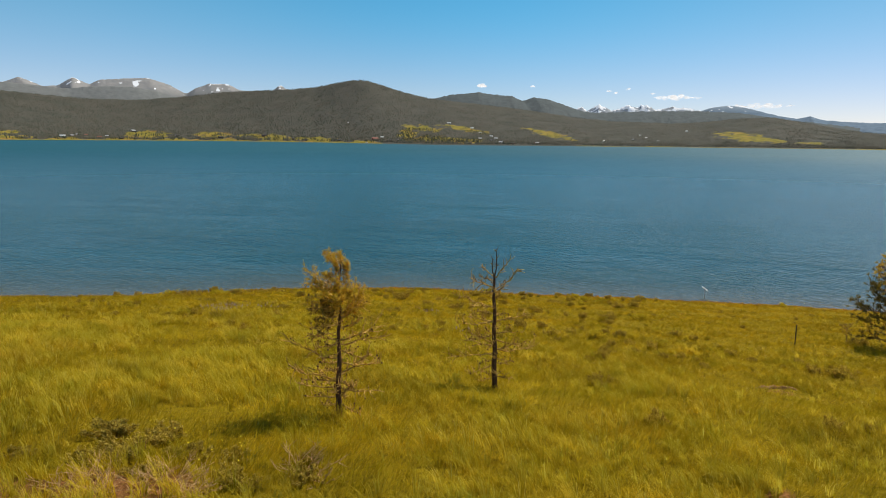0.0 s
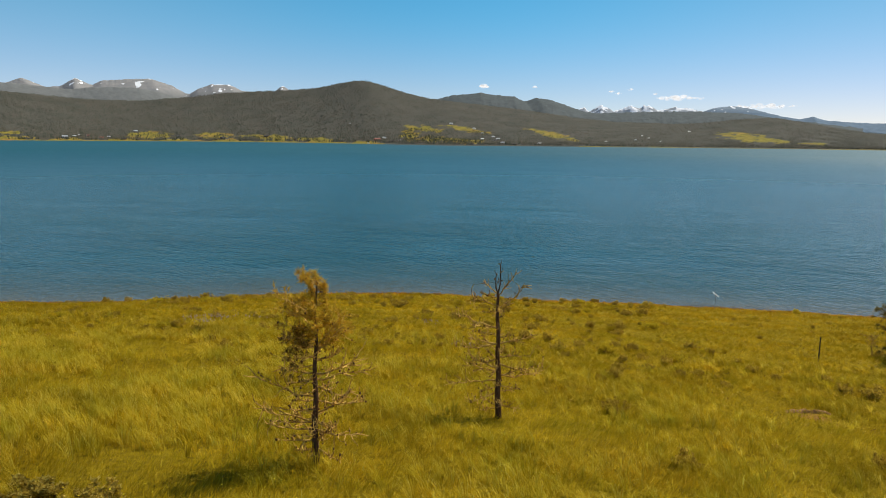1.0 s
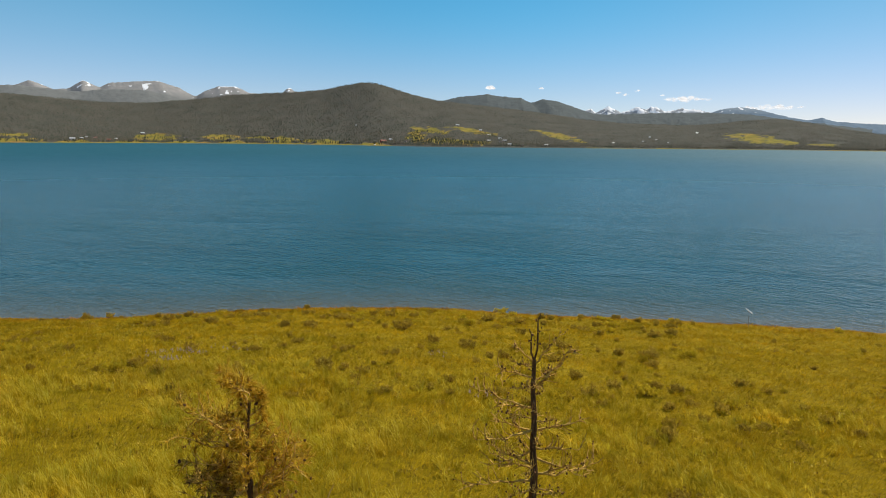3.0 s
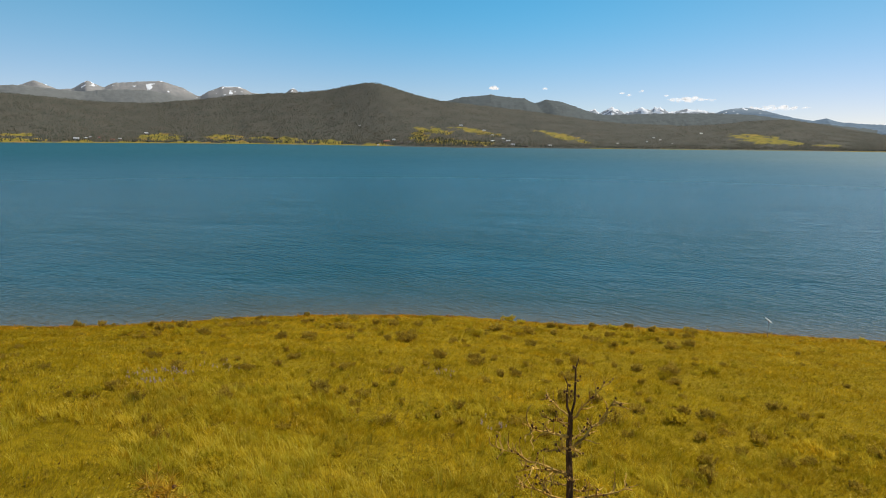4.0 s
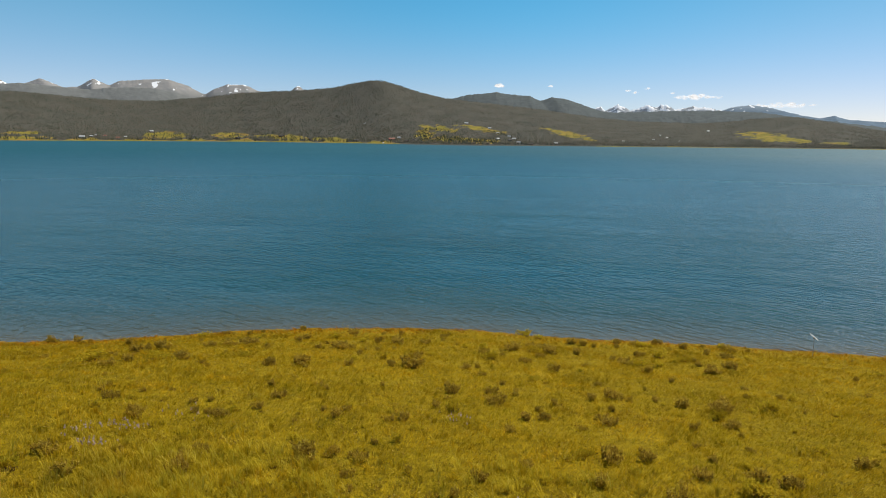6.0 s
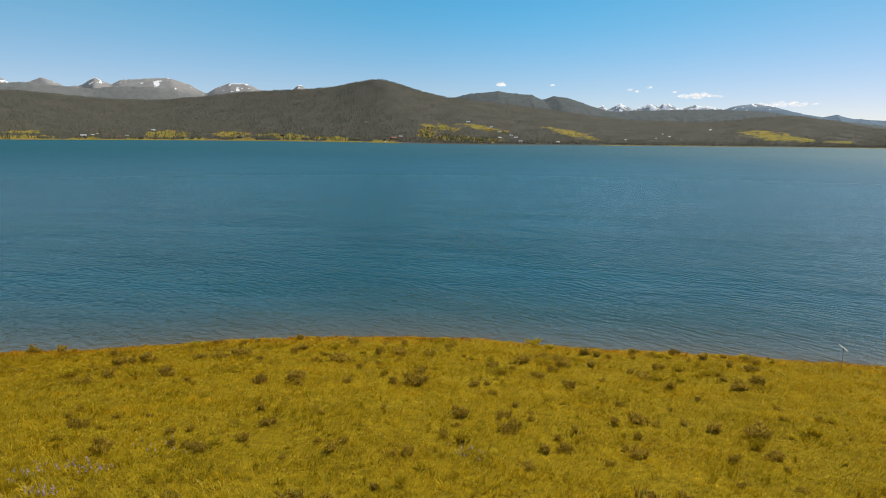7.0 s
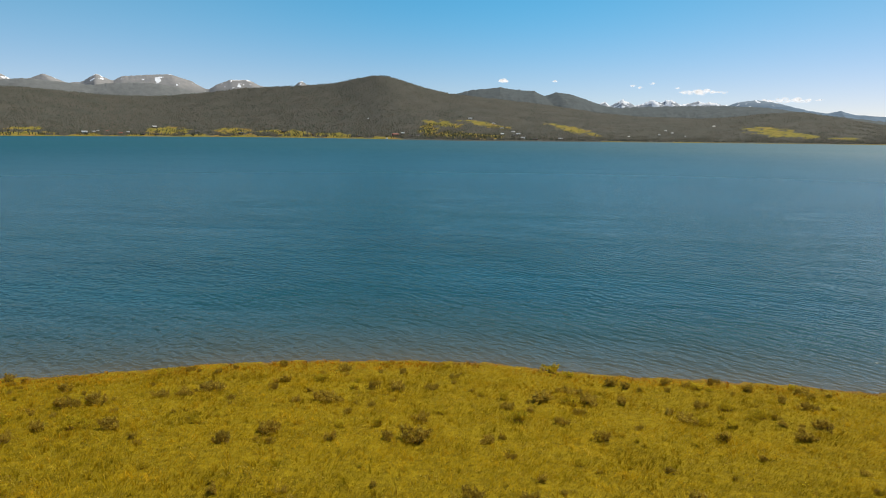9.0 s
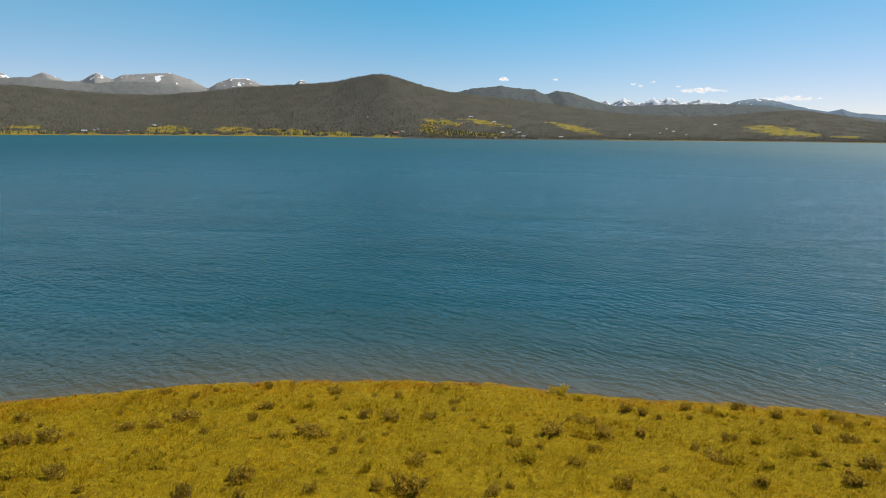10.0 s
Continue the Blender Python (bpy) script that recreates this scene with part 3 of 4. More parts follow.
M_WOOD = wood_mat("far_conifers", ((0.040, 0.058, 0.047), (0.072, 0.082, 0.068), (0.096, 0.097, 0.083), (0.128, 0.114, 0.098)), (1.12, 1.0, 0.9))
M_SHORE_WOOD = wood_mat("shore_conifers", ((0.026, 0.034, 0.022), (0.050, 0.058, 0.038), (0.085, 0.085, 0.060)), (1.1, 1.0, 0.9))
woods = lambda az, r, rng: meadow(az, r) < 0.5
conifers("forest", 80000, 5, -36, 36, 0.02, 1.03, 7.5, M_WOOD, "dense grey-green conifer forest with many dead trees", woods)
conifers("lakeside_trees", 9000, 6, -36, 36, 0.008, 0.35, 8.5, M_SHORE_WOOD, "scattered dark conifers on the meadows of the far shore", lambda az, r, rng: (r - far_shore(az) > 26) & (meadow(az, r) > 0.5) & (az < 17) & (rng.uniform(0, 1, len(az)) < np.where((az > -4.5) & (az < 3), 0.8, 0.25 + 0.5 * (np.sin(az * 3.1) * np.sin(az * 7.3 + 1) > -0.1))))
conifers("lakeside_trees", 2000, 9, -4.6, 4.4, 0.012, 0.36, 8.5, M_SHORE_WOOD, "dark conifers thinly scattered over yellow-green slopes", lambda az, r, rng: meadow(az, r) > 0.5)
# ---- cabins along the far shore ----
M_WALLS = {"white": plain_mat("white_siding", (0.78, 0.77, 0.74), 0.7), "red": plain_mat("red_siding", (0.30, 0.07, 0.045), 0.7), "log": plain_mat("brown_logs", (0.10, 0.06, 0.04), 0.8), "grey": plain_mat("grey_siding", (0.38, 0.37, 0.35), 0.7)}
M_ROOFS = {"pale": plain_mat("pale_metal_roof", (0.55, 0.56, 0.57), 0.5), "dark": plain_mat("dark_shingles", (0.06, 0.055, 0.05), 0.8), "rust": plain_mat("red_roof", (0.28, 0.08, 0.05), 0.7)}
M_PANE = plain_mat("dark_pane", (0.02, 0.025, 0.03), 0.1)


def cabin(bearing, beyond, wide, wall, roof, turn):
    """A gabled lakeside house with a door and two windows on the lake side."""
    b = radians(bearing)
    r = float(far_shore(np.array(bearing))) + beyond
    x, y = r * math.sin(b), r * math.cos(b)
    home = new("house")
    home.matrix_world = Matrix.Translation((x, y, height(x, y) - 0.3)) @ Matrix.Rotation(-b + turn, 4, "Z")
    wide *= 0.64
    w, d, h, top = wide / 2, wide * 0.36, wide * 0.26, wide * 0.46
    bm = bmesh.new()
    box(bm, -w, -d, 0, w, d, h)
    for s in (-1, 1):
        v = [bm.verts.new(c) for c in ((s * w, -d, h), (s * w, d, h), (s * w, 0, top))]
        bm.faces.new(v)
    part("wall", bm, M_WALLS[wall], home)
    bm = bmesh.new()
    o, t = wide * 0.06, wide * 0.03
    ring = [[bm.verts.new((s * (w + o), yy, zz)) for yy, zz in ((-d - o, h - o * 0.6), (0, top), (d + o, h - o * 0.6), (d + o, h - o * 0.6 + t), (0, top + t), (-d - o, h - o * 0.6 + t))] for s in (-1, 1)]
    for i in range(6):
        bm.faces.new((ring[0][i], ring[0][(i + 1) % 6], ring[1][(i + 1) % 6], ring[1][i]))
    bm.faces.new(ring[0])
    bm.faces.new(ring[1][::-1])
    part("roof", bm, M_ROOFS[roof], home)
    for cx in (-0.5, 0.45):
        bm = bmesh.new()
        box(bm, cx * w - wide * 0.09, -d - 0.08, h * 0.4, cx * w + wide * 0.09, -d + 0.05, h * 0.8)
        part("window", bm, M_PANE, home)
    bm = bmesh.new()
    box(bm, -wide * 0.04, -d - 0.08, 0.1, wide * 0.04, -d + 0.05, h * 0.75)
    part("door", bm, M_POST, home)
    names = {"white": "white", "red": "red", "log": "brown log", "grey": "grey"}
    tops = {"pale": "pale metal", "dark": "dark shingle", "rust": "red"}
    tagged(home, f"small {names[wall]} lake house with a {tops[roof]} roof", "house", group="houses on the far shore")


CABINS = (
    (-28.9, 104, 26, "white", "pale"), (-28.3, 132, 16, "log", "pale"), (-28.0, 165, 15, "log", "pale"), (-27.4, 162, 16, "grey", "rust"), (-26.5, 93, 20, "red", "rust"),
    (-26.0, 130, 15, "red", "pale"), (-24.2, 268, 22, "log", "pale"), (-25.0, 59, 20, "log", "dark"), (-24.1, 54, 18, "log", "dark"), (-21.1, 157, 22, "grey", "dark"),
    (-19.6, 93, 20, "log", "dark"), (-17.9, 101, 24, "log", "dark"), (-14.6, 161, 24, "log", "dark"), (-12.3, 113, 18, "red", "dark"), (-8.6, 59, 22, "log", "dark"))
CABINS_EAST = (
    (-7.9, 427, 10, "white", "pale"), (-5.7, 103, 26, "red", "rust"), (-5.1, 165, 16, "white", "pale"), (-4.5, 92, 18, "log", "dark"), (-6.4, 14, 8, "white", "pale"),
    (-3.9, 135, 16, "grey", "dark"), (0.4, 637, 18, "grey", "pale"), (2.3, 529, 14, "white", "pale"), (3.0, 419, 12, "white", "pale"), (3.0, 233, 14, "grey", "pale"),
    (3.9, 336, 14, "white", "pale"), (4.3, 258, 16, "grey", "pale"), (4.0, 207, 16, "grey", "dark"), (4.7, 121, 15, "white", "pale"), (5.7, 58, 16, "red", "dark"),
    (7.7, 97, 15, "grey", "pale"), (9.3, 98, 14, "log", "dark"))
CABINS_FAR = ((13.0, 269, 9, "grey", "pale"), (15.3, 359, 9, "grey", "pale"), (15.8, 584, 10, "white", "pale"), (16.3, 469, 9, "grey", "pale"), (17.2, 285, 8, "grey", "pale"), (19.3, 751, 12, "white", "pale"))
for i, row in enumerate(CABINS + CABINS_EAST + CABINS_FAR):
    cabin(*row, 0.5 * math.sin(i * 2.4))


# ---- pines on the bank ----
def rod(start, heading, pitch, length, droop, n=6, wiggle=0.05):
    """Points of a bough that sets off at a heading and pitch and bends on its way."""
    pts, d = [start.copy()], pitch
    for i in range(n):
        d += droop / n
        h = heading + random.gauss(0, wiggle * 3)
        step = Vector((math.cos(h) * math.cos(d), math.sin(h) * math.cos(d), math.sin(d))) * (length / n)
        pts.append(pts[-1] + step)
    return pts


def cone_ball(bm, at, size):
    m = Matrix.Translation(at) @ Matrix.Rotation(random.uniform(0, 3), 4, "X") @ Matrix.Diagonal((size, size, size * 1.4, 1))
    bmesh.ops.create_icosphere(bm, subdivisions=1, radius=1, matrix=m)


def tuft(bm, at, along, n, length, wide, spread):
    """A brush of needles round the end of a twig."""
    for i in range(n):
        d = (along + Vector((random.gauss(0, spread), random.gauss(0, spread), random.gauss(0, spread)))).normalized()
        s = d.orthogonal().normalized()
        s = s * math.cos(i * 2.4) + d.cross(s) * math.sin(i * 2.4)
        p = at - along * random.uniform(0, 0.6) * length
        ln = length * random.uniform(0.7, 1.2)
        bm.faces.new((bm.verts.new(p + s * wide), bm.verts.new(p - s * wide), bm.verts.new(p + d * ln)))


def limb(base, dx, dy, dz, curl, n=6):
    """Points of a bough from its base to its tip, sagging before it turns up."""
    size = math.sqrt(dx * dx + dy * dy + dz * dz)
    pts = []
    for i in range(n + 1):
        f = i / n
        j = 0.0 if i in (0, n) else size * 0.018
        pts.append(base + Vector((dx * f + random.gauss(0, j), dy * f + random.gauss(0, j), dz * f + curl * size * (f * f - f) + random.gauss(0, j))))
    return pts


def bough(tree, pts, thick, twigs, cones, needles=None, needle_n=0, twig_material=None, tuft_len=0.15):
    """One branch with its twigs, cones and needles."""
    bm, cb, nb = bmesh.new(), bmesh.new(), bmesh.new()
    span = pts[-1] - pts[0]
    length, heading = span.length, math.atan2(span.y, span.x)
    tube(bm, pts, [thick * (1 - 0.82 * i / (len(pts) - 1)) for i in range(len(pts))], 5)
    tips = [(pts[-1], (pts[-1] - pts[-2]).normalized())]
    joints = pts[2:]
    for k in range(twigs):
        f = random.uniform(0.25, 1.0)
        i = min(int(f * (len(pts) - 1)), len(pts) - 2)
        at = pts[i].lerp(pts[i + 1], f * (len(pts) - 1) - i)
        tp = rod(at, heading + random.choice((-1, 1)) * random.uniform(0.5, 1.3), random.uniform(-0.5, 0.9), length * random.uniform(0.14, 0.42), random.uniform(-0.9, 2.0), 5, 0.14)
        tube(bm, tp, [thick * 0.52, thick * 0.48, thick * 0.42, thick * 0.36, thick * 0.30, thick * 0.2], 3, False)
        tips.append((tp[-1], (tp[-1] - tp[-2]).normalized()))
        joints = joints + [tp[1], tp[3]]
        if needles is M_PINE:
            tips.append((tp[1], (tp[1] - tp[0]).normalized()))
    ob = part("branch", bm, twig_material or M_TWIG, tree)
    if cones:
        for k in range(cones):
            at = random.choice(tips)[0] if k % 3 == 0 else random.choice(joints)
            cone_ball(cb, at + Vector((random.gauss(0, 0.008), random.gauss(0, 0.008), random.gauss(0, 0.008))), random.uniform(0.015, 0.026))
        tagged(part("cone_cluster", cb, M_CONE, ob, "dark old pine cones"), kind="stuff")
    else:
        cb.free()
    if needles and needle_n:
        for at, d in tips:
            tuft(nb, at, d, needle_n, tuft_len, tuft_len * 0.055, 0.62)
        part("needles", nb, needles, ob)
    else:
        nb.free()
    return ob


def trunk_of(tree, high, thick, lean, top, material, n=12):
    bm = bmesh.new()
    pts = [Vector((lean[0] * (i / n) ** 1.5 + 0.018 * math.sin(i * 1.3), lean[1] * (i / n) + 0.018 * math.cos(i * 1.7), -0.15 + (high + 0.15) * i / n)) for i in range(n + 1)]
    radii = [top + (thick - top) * (1 - i / n) ** 0.9 + (0.35 * thick if i == 0 else 0) for i in range(n + 1)]
    tube(bm, pts, radii, 10)
    part("trunk", bm, material, tree)
    return lambda f: pts[min(int(f * n), n - 1)].lerp(pts[min(int(f * n), n - 1) + 1], f * n - min(int(f * n), n - 1))


# the bare dead pine
random.seed(21)
dead = new("dead_pine_tree")
dead.location = (1.88, 23.38, height(1.88, 23.38))
DEAD_TALL = 4.1
at = trunk_of(dead, DEAD_TALL, 0.105, (-0.09, 0.05), 0.042, M_BARK, 16)
# it forks into two thin leaders
for dx, up in ((-0.07, 0.72), (0.06, 1.08)):
    bm = bmesh.new()
    p0 = at(0.995)
    tube(bm, [p0, p0 + Vector((dx, 0, up * 0.25)), p0 + Vector((dx * 1.1, 0.02, up * 0.6)), p0 + Vector((dx * 1.0, 0.02, up * 0.82)), p0 + Vector((dx * 1.9, 0.03, up))], [0.027, 0.021, 0.017, 0.013, 0.006], 6)
    part("leader", bm, M_BARK, dead)
    for k in range(3):
        q = p0 + Vector((dx, 0, up * (0.35 + 0.25 * k)))
        bough(dead, rod(q, random.uniform(0, 6.28), 0.5, random.uniform(0.12, 0.28), random.uniform(-1.8, 1.8), 6, 0.1), 0.010, 3, 2)
# height, reach sideways, rise
DEAD_BOUGHS = (
    (4.04, -0.44, 0.4), (3.7, -0.92, 0.48), (3.93, -0.47, 0.15), (3.02, -1.38, 0.34), (3.02, -0.83, 0.01), (2.53, -1.33, 0.16), (2.48, -0.91, 0.05), (2.26, -0.55, 0.54),
    (2.02, -0.45, 0.39), (1.71, -1.09, 0.6), (1.64, -0.96, 0.1), (1.37, -1.54, -0.08), (1.18, -0.63, -0.12), (1.02, -0.85, -0.36), (0.55, -0.56, 0.3), (0.51, -0.61, -0.2),
    (3.5, -0.48, 0.1), (2.81, -0.61, 0.07), (2.1, -0.99, -0.09), (4.02, 0.52, 0.7), (3.47, 0.86, 0.91), (3.62, 0.44, 0.22), (2.51, 1.25, 0.31), (2.15, 0.97, 0.07),
    (1.91, 1.11, -0.27), (1.55, 1.05, 0.34), (1.47, 1.48, -0.02), (1.23, 0.73, -0.1), (1.05, 0.51, -0.06), (0.57, 0.64, 0.06), (3.27, 0.21, 0.31), (2.73, 0.43, 0.16))
for i, (h, dx, dz) in enumerate(DEAD_BOUGHS):
    dy = random.uniform(-0.7, 0.7) * abs(dx)
    bough(dead, limb(at(h / DEAD_TALL), dx, dy, dz, random.uniform(0.0, 0.28)), 0.033 if abs(dx) > 0.8 else 0.025, 13, 8 if h > 0.7 else 3)
# shorter ones towards and away from the lake
for i in range(13):
    h = 0.5 + 3.3 * i / 12
    bough(dead, limb(at(h / DEAD_TALL), random.uniform(-0.35, 0.35), (-1) ** i * random.uniform(0.4, 1.2) * (1.2 - 0.18 * h), random.uniform(-0.1, 0.4), 0.15), 0.018, 12, 5)
tagged(dead, "leafless dead pine with dark trunk and bare cone-hung branches", "tree")

# the half-dead pine with browned needles
random.seed(8)
sick = new("dying_pine_tree")
sick.location = (-2.76, 17.36, height(-2.76, 17.36))
SICK_TALL = 4.3
at = trunk_of(sick, SICK_TALL, 0.082, (0.10, 0.02), 0.013, M_BARK, 16)
SICK_BOUGHS = (
    (1.70, -1.25, 0.64), (1.62, -0.53, -0.1), (1.18, -1.22, 0.36), (1.12, -0.93, 0.13), (0.71, -0.81, -0.02), (0.78, -0.46, 0.53), (0.52, -0.48, -0.1), (2.24, -0.77, 0.12),
    (2.12, -0.6, -0.1), (1.42, -0.6, 0.07), (0.36, -0.23, -0.12), (0.95, -1.05, -0.06), (2.09, 1.13, 0.26), (0.95, 1.05, 0.09), (0.68, 0.5, 0.54), (1.31, 0.81, 0.6),
    (1.26, 0.72, 0.47), (1.62, 1.14, 0.04), (2.21, 1.01, 0.56), (1.18, 0.47, -0.4), (0.55, 0.6, -0.25), (1.93, 0.74, -0.09), (2.5, 0.6, 0.23))
for h, dx, dz in SICK_BOUGHS:
    bough(sick, limb(at(h / SICK_TALL), dx, random.uniform(-0.6, 0.6) * abs(dx), dz, random.uniform(0.05, 0.3)), 0.031, 15, 6)
for i in range(12):
    h = 0.6 + 2.0 * i / 11
    bough(sick, limb(at(h / SICK_TALL), random.uniform(-0.3, 0.3), (-1) ** i * random.uniform(0.5, 1.0), random.uniform(-0.1, 0.4), 0.15), 0.018, 12, 4)
# boughs that still carry needles: height, reach, rise
RUST_BOUGHS = (
    (3.64, -0.8, 0.41), (3.56, -0.83, 0.34), (3.41, -0.7, 0.22), (3.71, -0.55, 0.25), (3.03, -0.51, 0.3), (3.94, -0.36, 0.15), (4.31, -0.39, 0.26), (4.16, -0.32, 0.29), (4.38, 0.03, 0.25), (4.23, 0.18, 0.12),
    (3.94, 0.22, 0.12), (2.91, 0.63, 0.65), (2.88, 0.71, 0.43), (3.03, 0.52, 0.64), (3.34, 0.37, 0.45), (2.91, 0.42, 0.2), (3.6, 0.25, 0.3), (3.3, -0.45, 0.2), (2.85, 0.55, 0.5), (4.05, -0.1, 0.25), (3.1, -0.06, 0.3), (3.35, 0.08, 0.25), (3.6, -0.08, 0.25), (3.8, 0.05, 0.3))
DARK_BOUGHS = ((3.25, -0.74, -0.01), (3.02, -0.65, -0.12), (2.86, -0.62, -0.05), (2.55, -0.82, -0.1), (3.15, -0.6, 0.1), (3.0, -0.45, -0.02), (3.3, -0.4, 0.0))
for spots, needle, n in ((RUST_BOUGHS, M_RUST, 2), (DARK_BOUGHS, M_DARK, 2)):
    for h, dx, dz in spots:
        for k in range(n):
            g = 0.85 + 0.25 * random.random()
            pts = limb(at(min(0.99, (h - 0.17) / SICK_TALL + random.uniform(-0.02, 0.02))), dx * g, random.gauss(0, 0.45) * abs(dx) + (random.gauss(-0.35, 0.1) if abs(dx) < 0.09 else 0.0), dz * g + random.gauss(0, 0.05), 0.2)
            bough(sick, pts, 0.017, 10, 1, needle, 14, tuft_len=0.125)
tagged(sick, "dying pine with browned needles in the crown and bare lower branches", "tree")

# the fuller pine by the fence post
random.seed(12)
pine = new("pine_tree")
PX, PY = 30.35, 44.4
pine.location = (PX, PY, height(PX, PY))
at = trunk_of(pine, 7.0, 0.17, (0.1, 0.0), 0.03, M_BARK)
for i in range(74):
    f = 0.06 + 0.93 * i / 73
    reach = 3.2 * (1 - f) ** 0.6 * random.uniform(0.55, 1.05) * min(1.0, 0.62 + 1.6 * f) + 0.35
    pts = rod(at(f), i * 2.39996 + random.uniform(-0.4, 0.4), 0.15 + 0.5 * f + random.uniform(-0.25, 0.25), reach, random.uniform(0.0, 0.6))
    bough(pine, pts, 0.035, 13, 1, M_PINE if i % 5 not in (1, 3) else M_RUST, 24, M_BARK, 0.24)
tagged(pine, "bushy green pine with browning branch tips", "tree")

# a bare sapling beside it
random.seed(4)
sap = new("dead_sapling")
sap.location = (27.9, 45.5, height(27.9, 45.5))
at = trunk_of(sap, 1.35, 0.045, (-0.08, 0), 0.012, M_TWIG, 6)
for i in range(14):
    bough(sap, rod(at(0.5 + 0.49 * i / 13), i * 2.4, 0.5, random.uniform(0.3, 0.65), 0.2), 0.02, 11, 3)
tagged(sap, "small bare dead sapling in the grass", "tree")

# ---- fence post and shore marker ----
post = new("fence_post")
post.location = (22.55, 42.1, height(22.55, 42.1))
bm = bmesh.new()
box(bm, -0.035, -0.006, -0.3, 0.035, 0.006, 1.5)
box(bm, -0.006, 0.006, -0.3, 0.006, 0.05, 1.5)
bmesh.ops.bevel(bm, geom=bm.edges[:], offset=0.002, segments=1)
part("shaft", bm, M_POST, post)
for k in range(7):
    bm = bmesh.new()
    box(bm, -0.012, -0.02, 0.3 + k * 0.17, 0.012, -0.006, 0.33 + k * 0.17)
    part("stud", bm, M_POST, post)
bm = bmesh.new()
box(bm, -0.07, 0.008, -0.25, 0.07, 0.014, 0.02)
part("anchor_plate", bm, M_POST, post)
tagged(post, "lone dark steel fence post standing in the grass", "fence post")

mark = new("shore_marker")
MX, MY = 29.6, 75.3
mark.location = (MX, MY, height(MX, MY))
TALL = 2.1 - height(MX, MY)
bm = bmesh.new()
tube(bm, [Vector((0, 0, -0.3)), Vector((0, 0, TALL * 0.5)), Vector((0.01, 0, TALL - 0.05))], [0.025, 0.025, 0.022], 8)
part("pole", bm, M_POLE, mark)
bm = bmesh.new()
box(bm, -0.38, -0.19, -0.024, 0.38, 0.19, 0.024)
bmesh.ops.bevel(bm, geom=bm.edges[:], offset=0.008, segments=2)
panel = part("board", bm, M_BOARD, mark, "white tilted board")
panel.matrix_local = pose(0.0, 0, TALL, 12, 37, 0)
bm = bmesh.new()
box(bm, -0.05, -0.05, -0.1, 0.05, 0.05, 0.0)
part("bracket", bm, M_POST, mark).matrix_local = pose(0, 0, TALL - 0.03, 0, 20, 0)
tagged(mark, "thin pole by the water carrying a tilted white board", "marker")


# ---- bare earth scarp in the meadow ----
def scarp(x, y, wide):
    """A small crescent of dug earth, steep and dark on one side."""
    rng = np.random.default_rng(9)
    u, v = np.meshgrid(np.linspace(-1, 1, 41), np.linspace(0, 1, 15))
    cx = u * wide / 2
    cy = 0.25 * (1 - u * u) - (v - 0.6) * 0.9
    lump = fbm(u * 3, v * 3, 1.3, 4, 2.0)
    cz = (np.exp(-((v - 0.28) / 0.16) ** 2) * 0.16 - 0.16 * np.exp(-((v - 0.62) / 0.15) ** 2)) * (1 - u ** 4) * (1 + 0.2 * lump) - 0.01
    base = land(x + cx, y + cy)
    me = fast_mesh("earth_scarp", np.stack([x + cx, y + cy, base + cz], -1).reshape(-1, 3), grid_quads(15, 41))
    me.materials.append(M_EARTH)
    smooth(me)
    return tagged(new("earth_scarp", me), "small crescent of dark bare earth dug out of the grass", "earth mound")


M_EARTH = plain_mat("dug_earth", (0.40, 0.23, 0.09), 0.95, 0.0, 0.3, 9.0)
scarp(15.05, 29.0, 2.0)


# ---- shrubs ----
def shrub(name, seed, leaf, leafy, label, category):
    """A low bush one metre across: forked stems and sprays of small leaves."""
    random.seed(seed)
    ob = new(name)
    bm, lb = bmesh.new(), bmesh.new()
    lobe = [(random.uniform(-0.36, 0.36), random.uniform(-0.30, 0.30)) for k in range(6)]
    for i in range(34):
        h = i * 2.39996 + random.uniform(-0.5, 0.5)
        pts = rod(Vector((lobe[i % 6][0] + 0.07 * math.cos(h), lobe[i % 6][1] + 0.07 * math.sin(h), -0.05)), h, random.uniform(0.75, 1.5), random.uniform(0.22, 0.62), 0.2, 4, 0.16)
        tube(bm, pts, [0.013, 0.011, 0.009, 0.006, 0.003], 3, False)
        for j in range(leafy):
            f = random.uniform(0.45, 1.0) ** 0.7 * 4
            k = min(int(f), 3)
            p = pts[k].lerp(pts[k + 1], f - k) + Vector((random.gauss(0, 0.032), random.gauss(0, 0.032), random.gauss(0, 0.035)))
            d = Vector((random.gauss(0, 0.5), random.gauss(0, 0.5), random.uniform(0.3, 1.2))).normalized()
            s = d.orthogonal().normalized() * random.uniform(0.012, 0.024)
            ln = random.uniform(0.05, 0.10)
            lb.faces.new((lb.verts.new(p - s), lb.verts.new(p + s), lb.verts.new(p + d * ln + s * 0.4), lb.verts.new(p + d * ln - s * 0.4)))
    part("woody_base", bm, M_STEM, ob)
    part("foliage", lb, leaf, ob)
    return tagged(ob, label, category, group="shrubs on the bank")


KINDS = [shrub("sagebrush", s, M_SAGE, n, "dark grey-brown sagebrush growing in the grass", "shrub") for s, n in ((31, 34), (32, 26), (33, 40))]
KINDS += [shrub("green_shrub", s, M_SAGE_LIGHT, n, "low olive-green shrub growing in the grass", "shrub") for s, n in ((34, 30), (35, 24))]
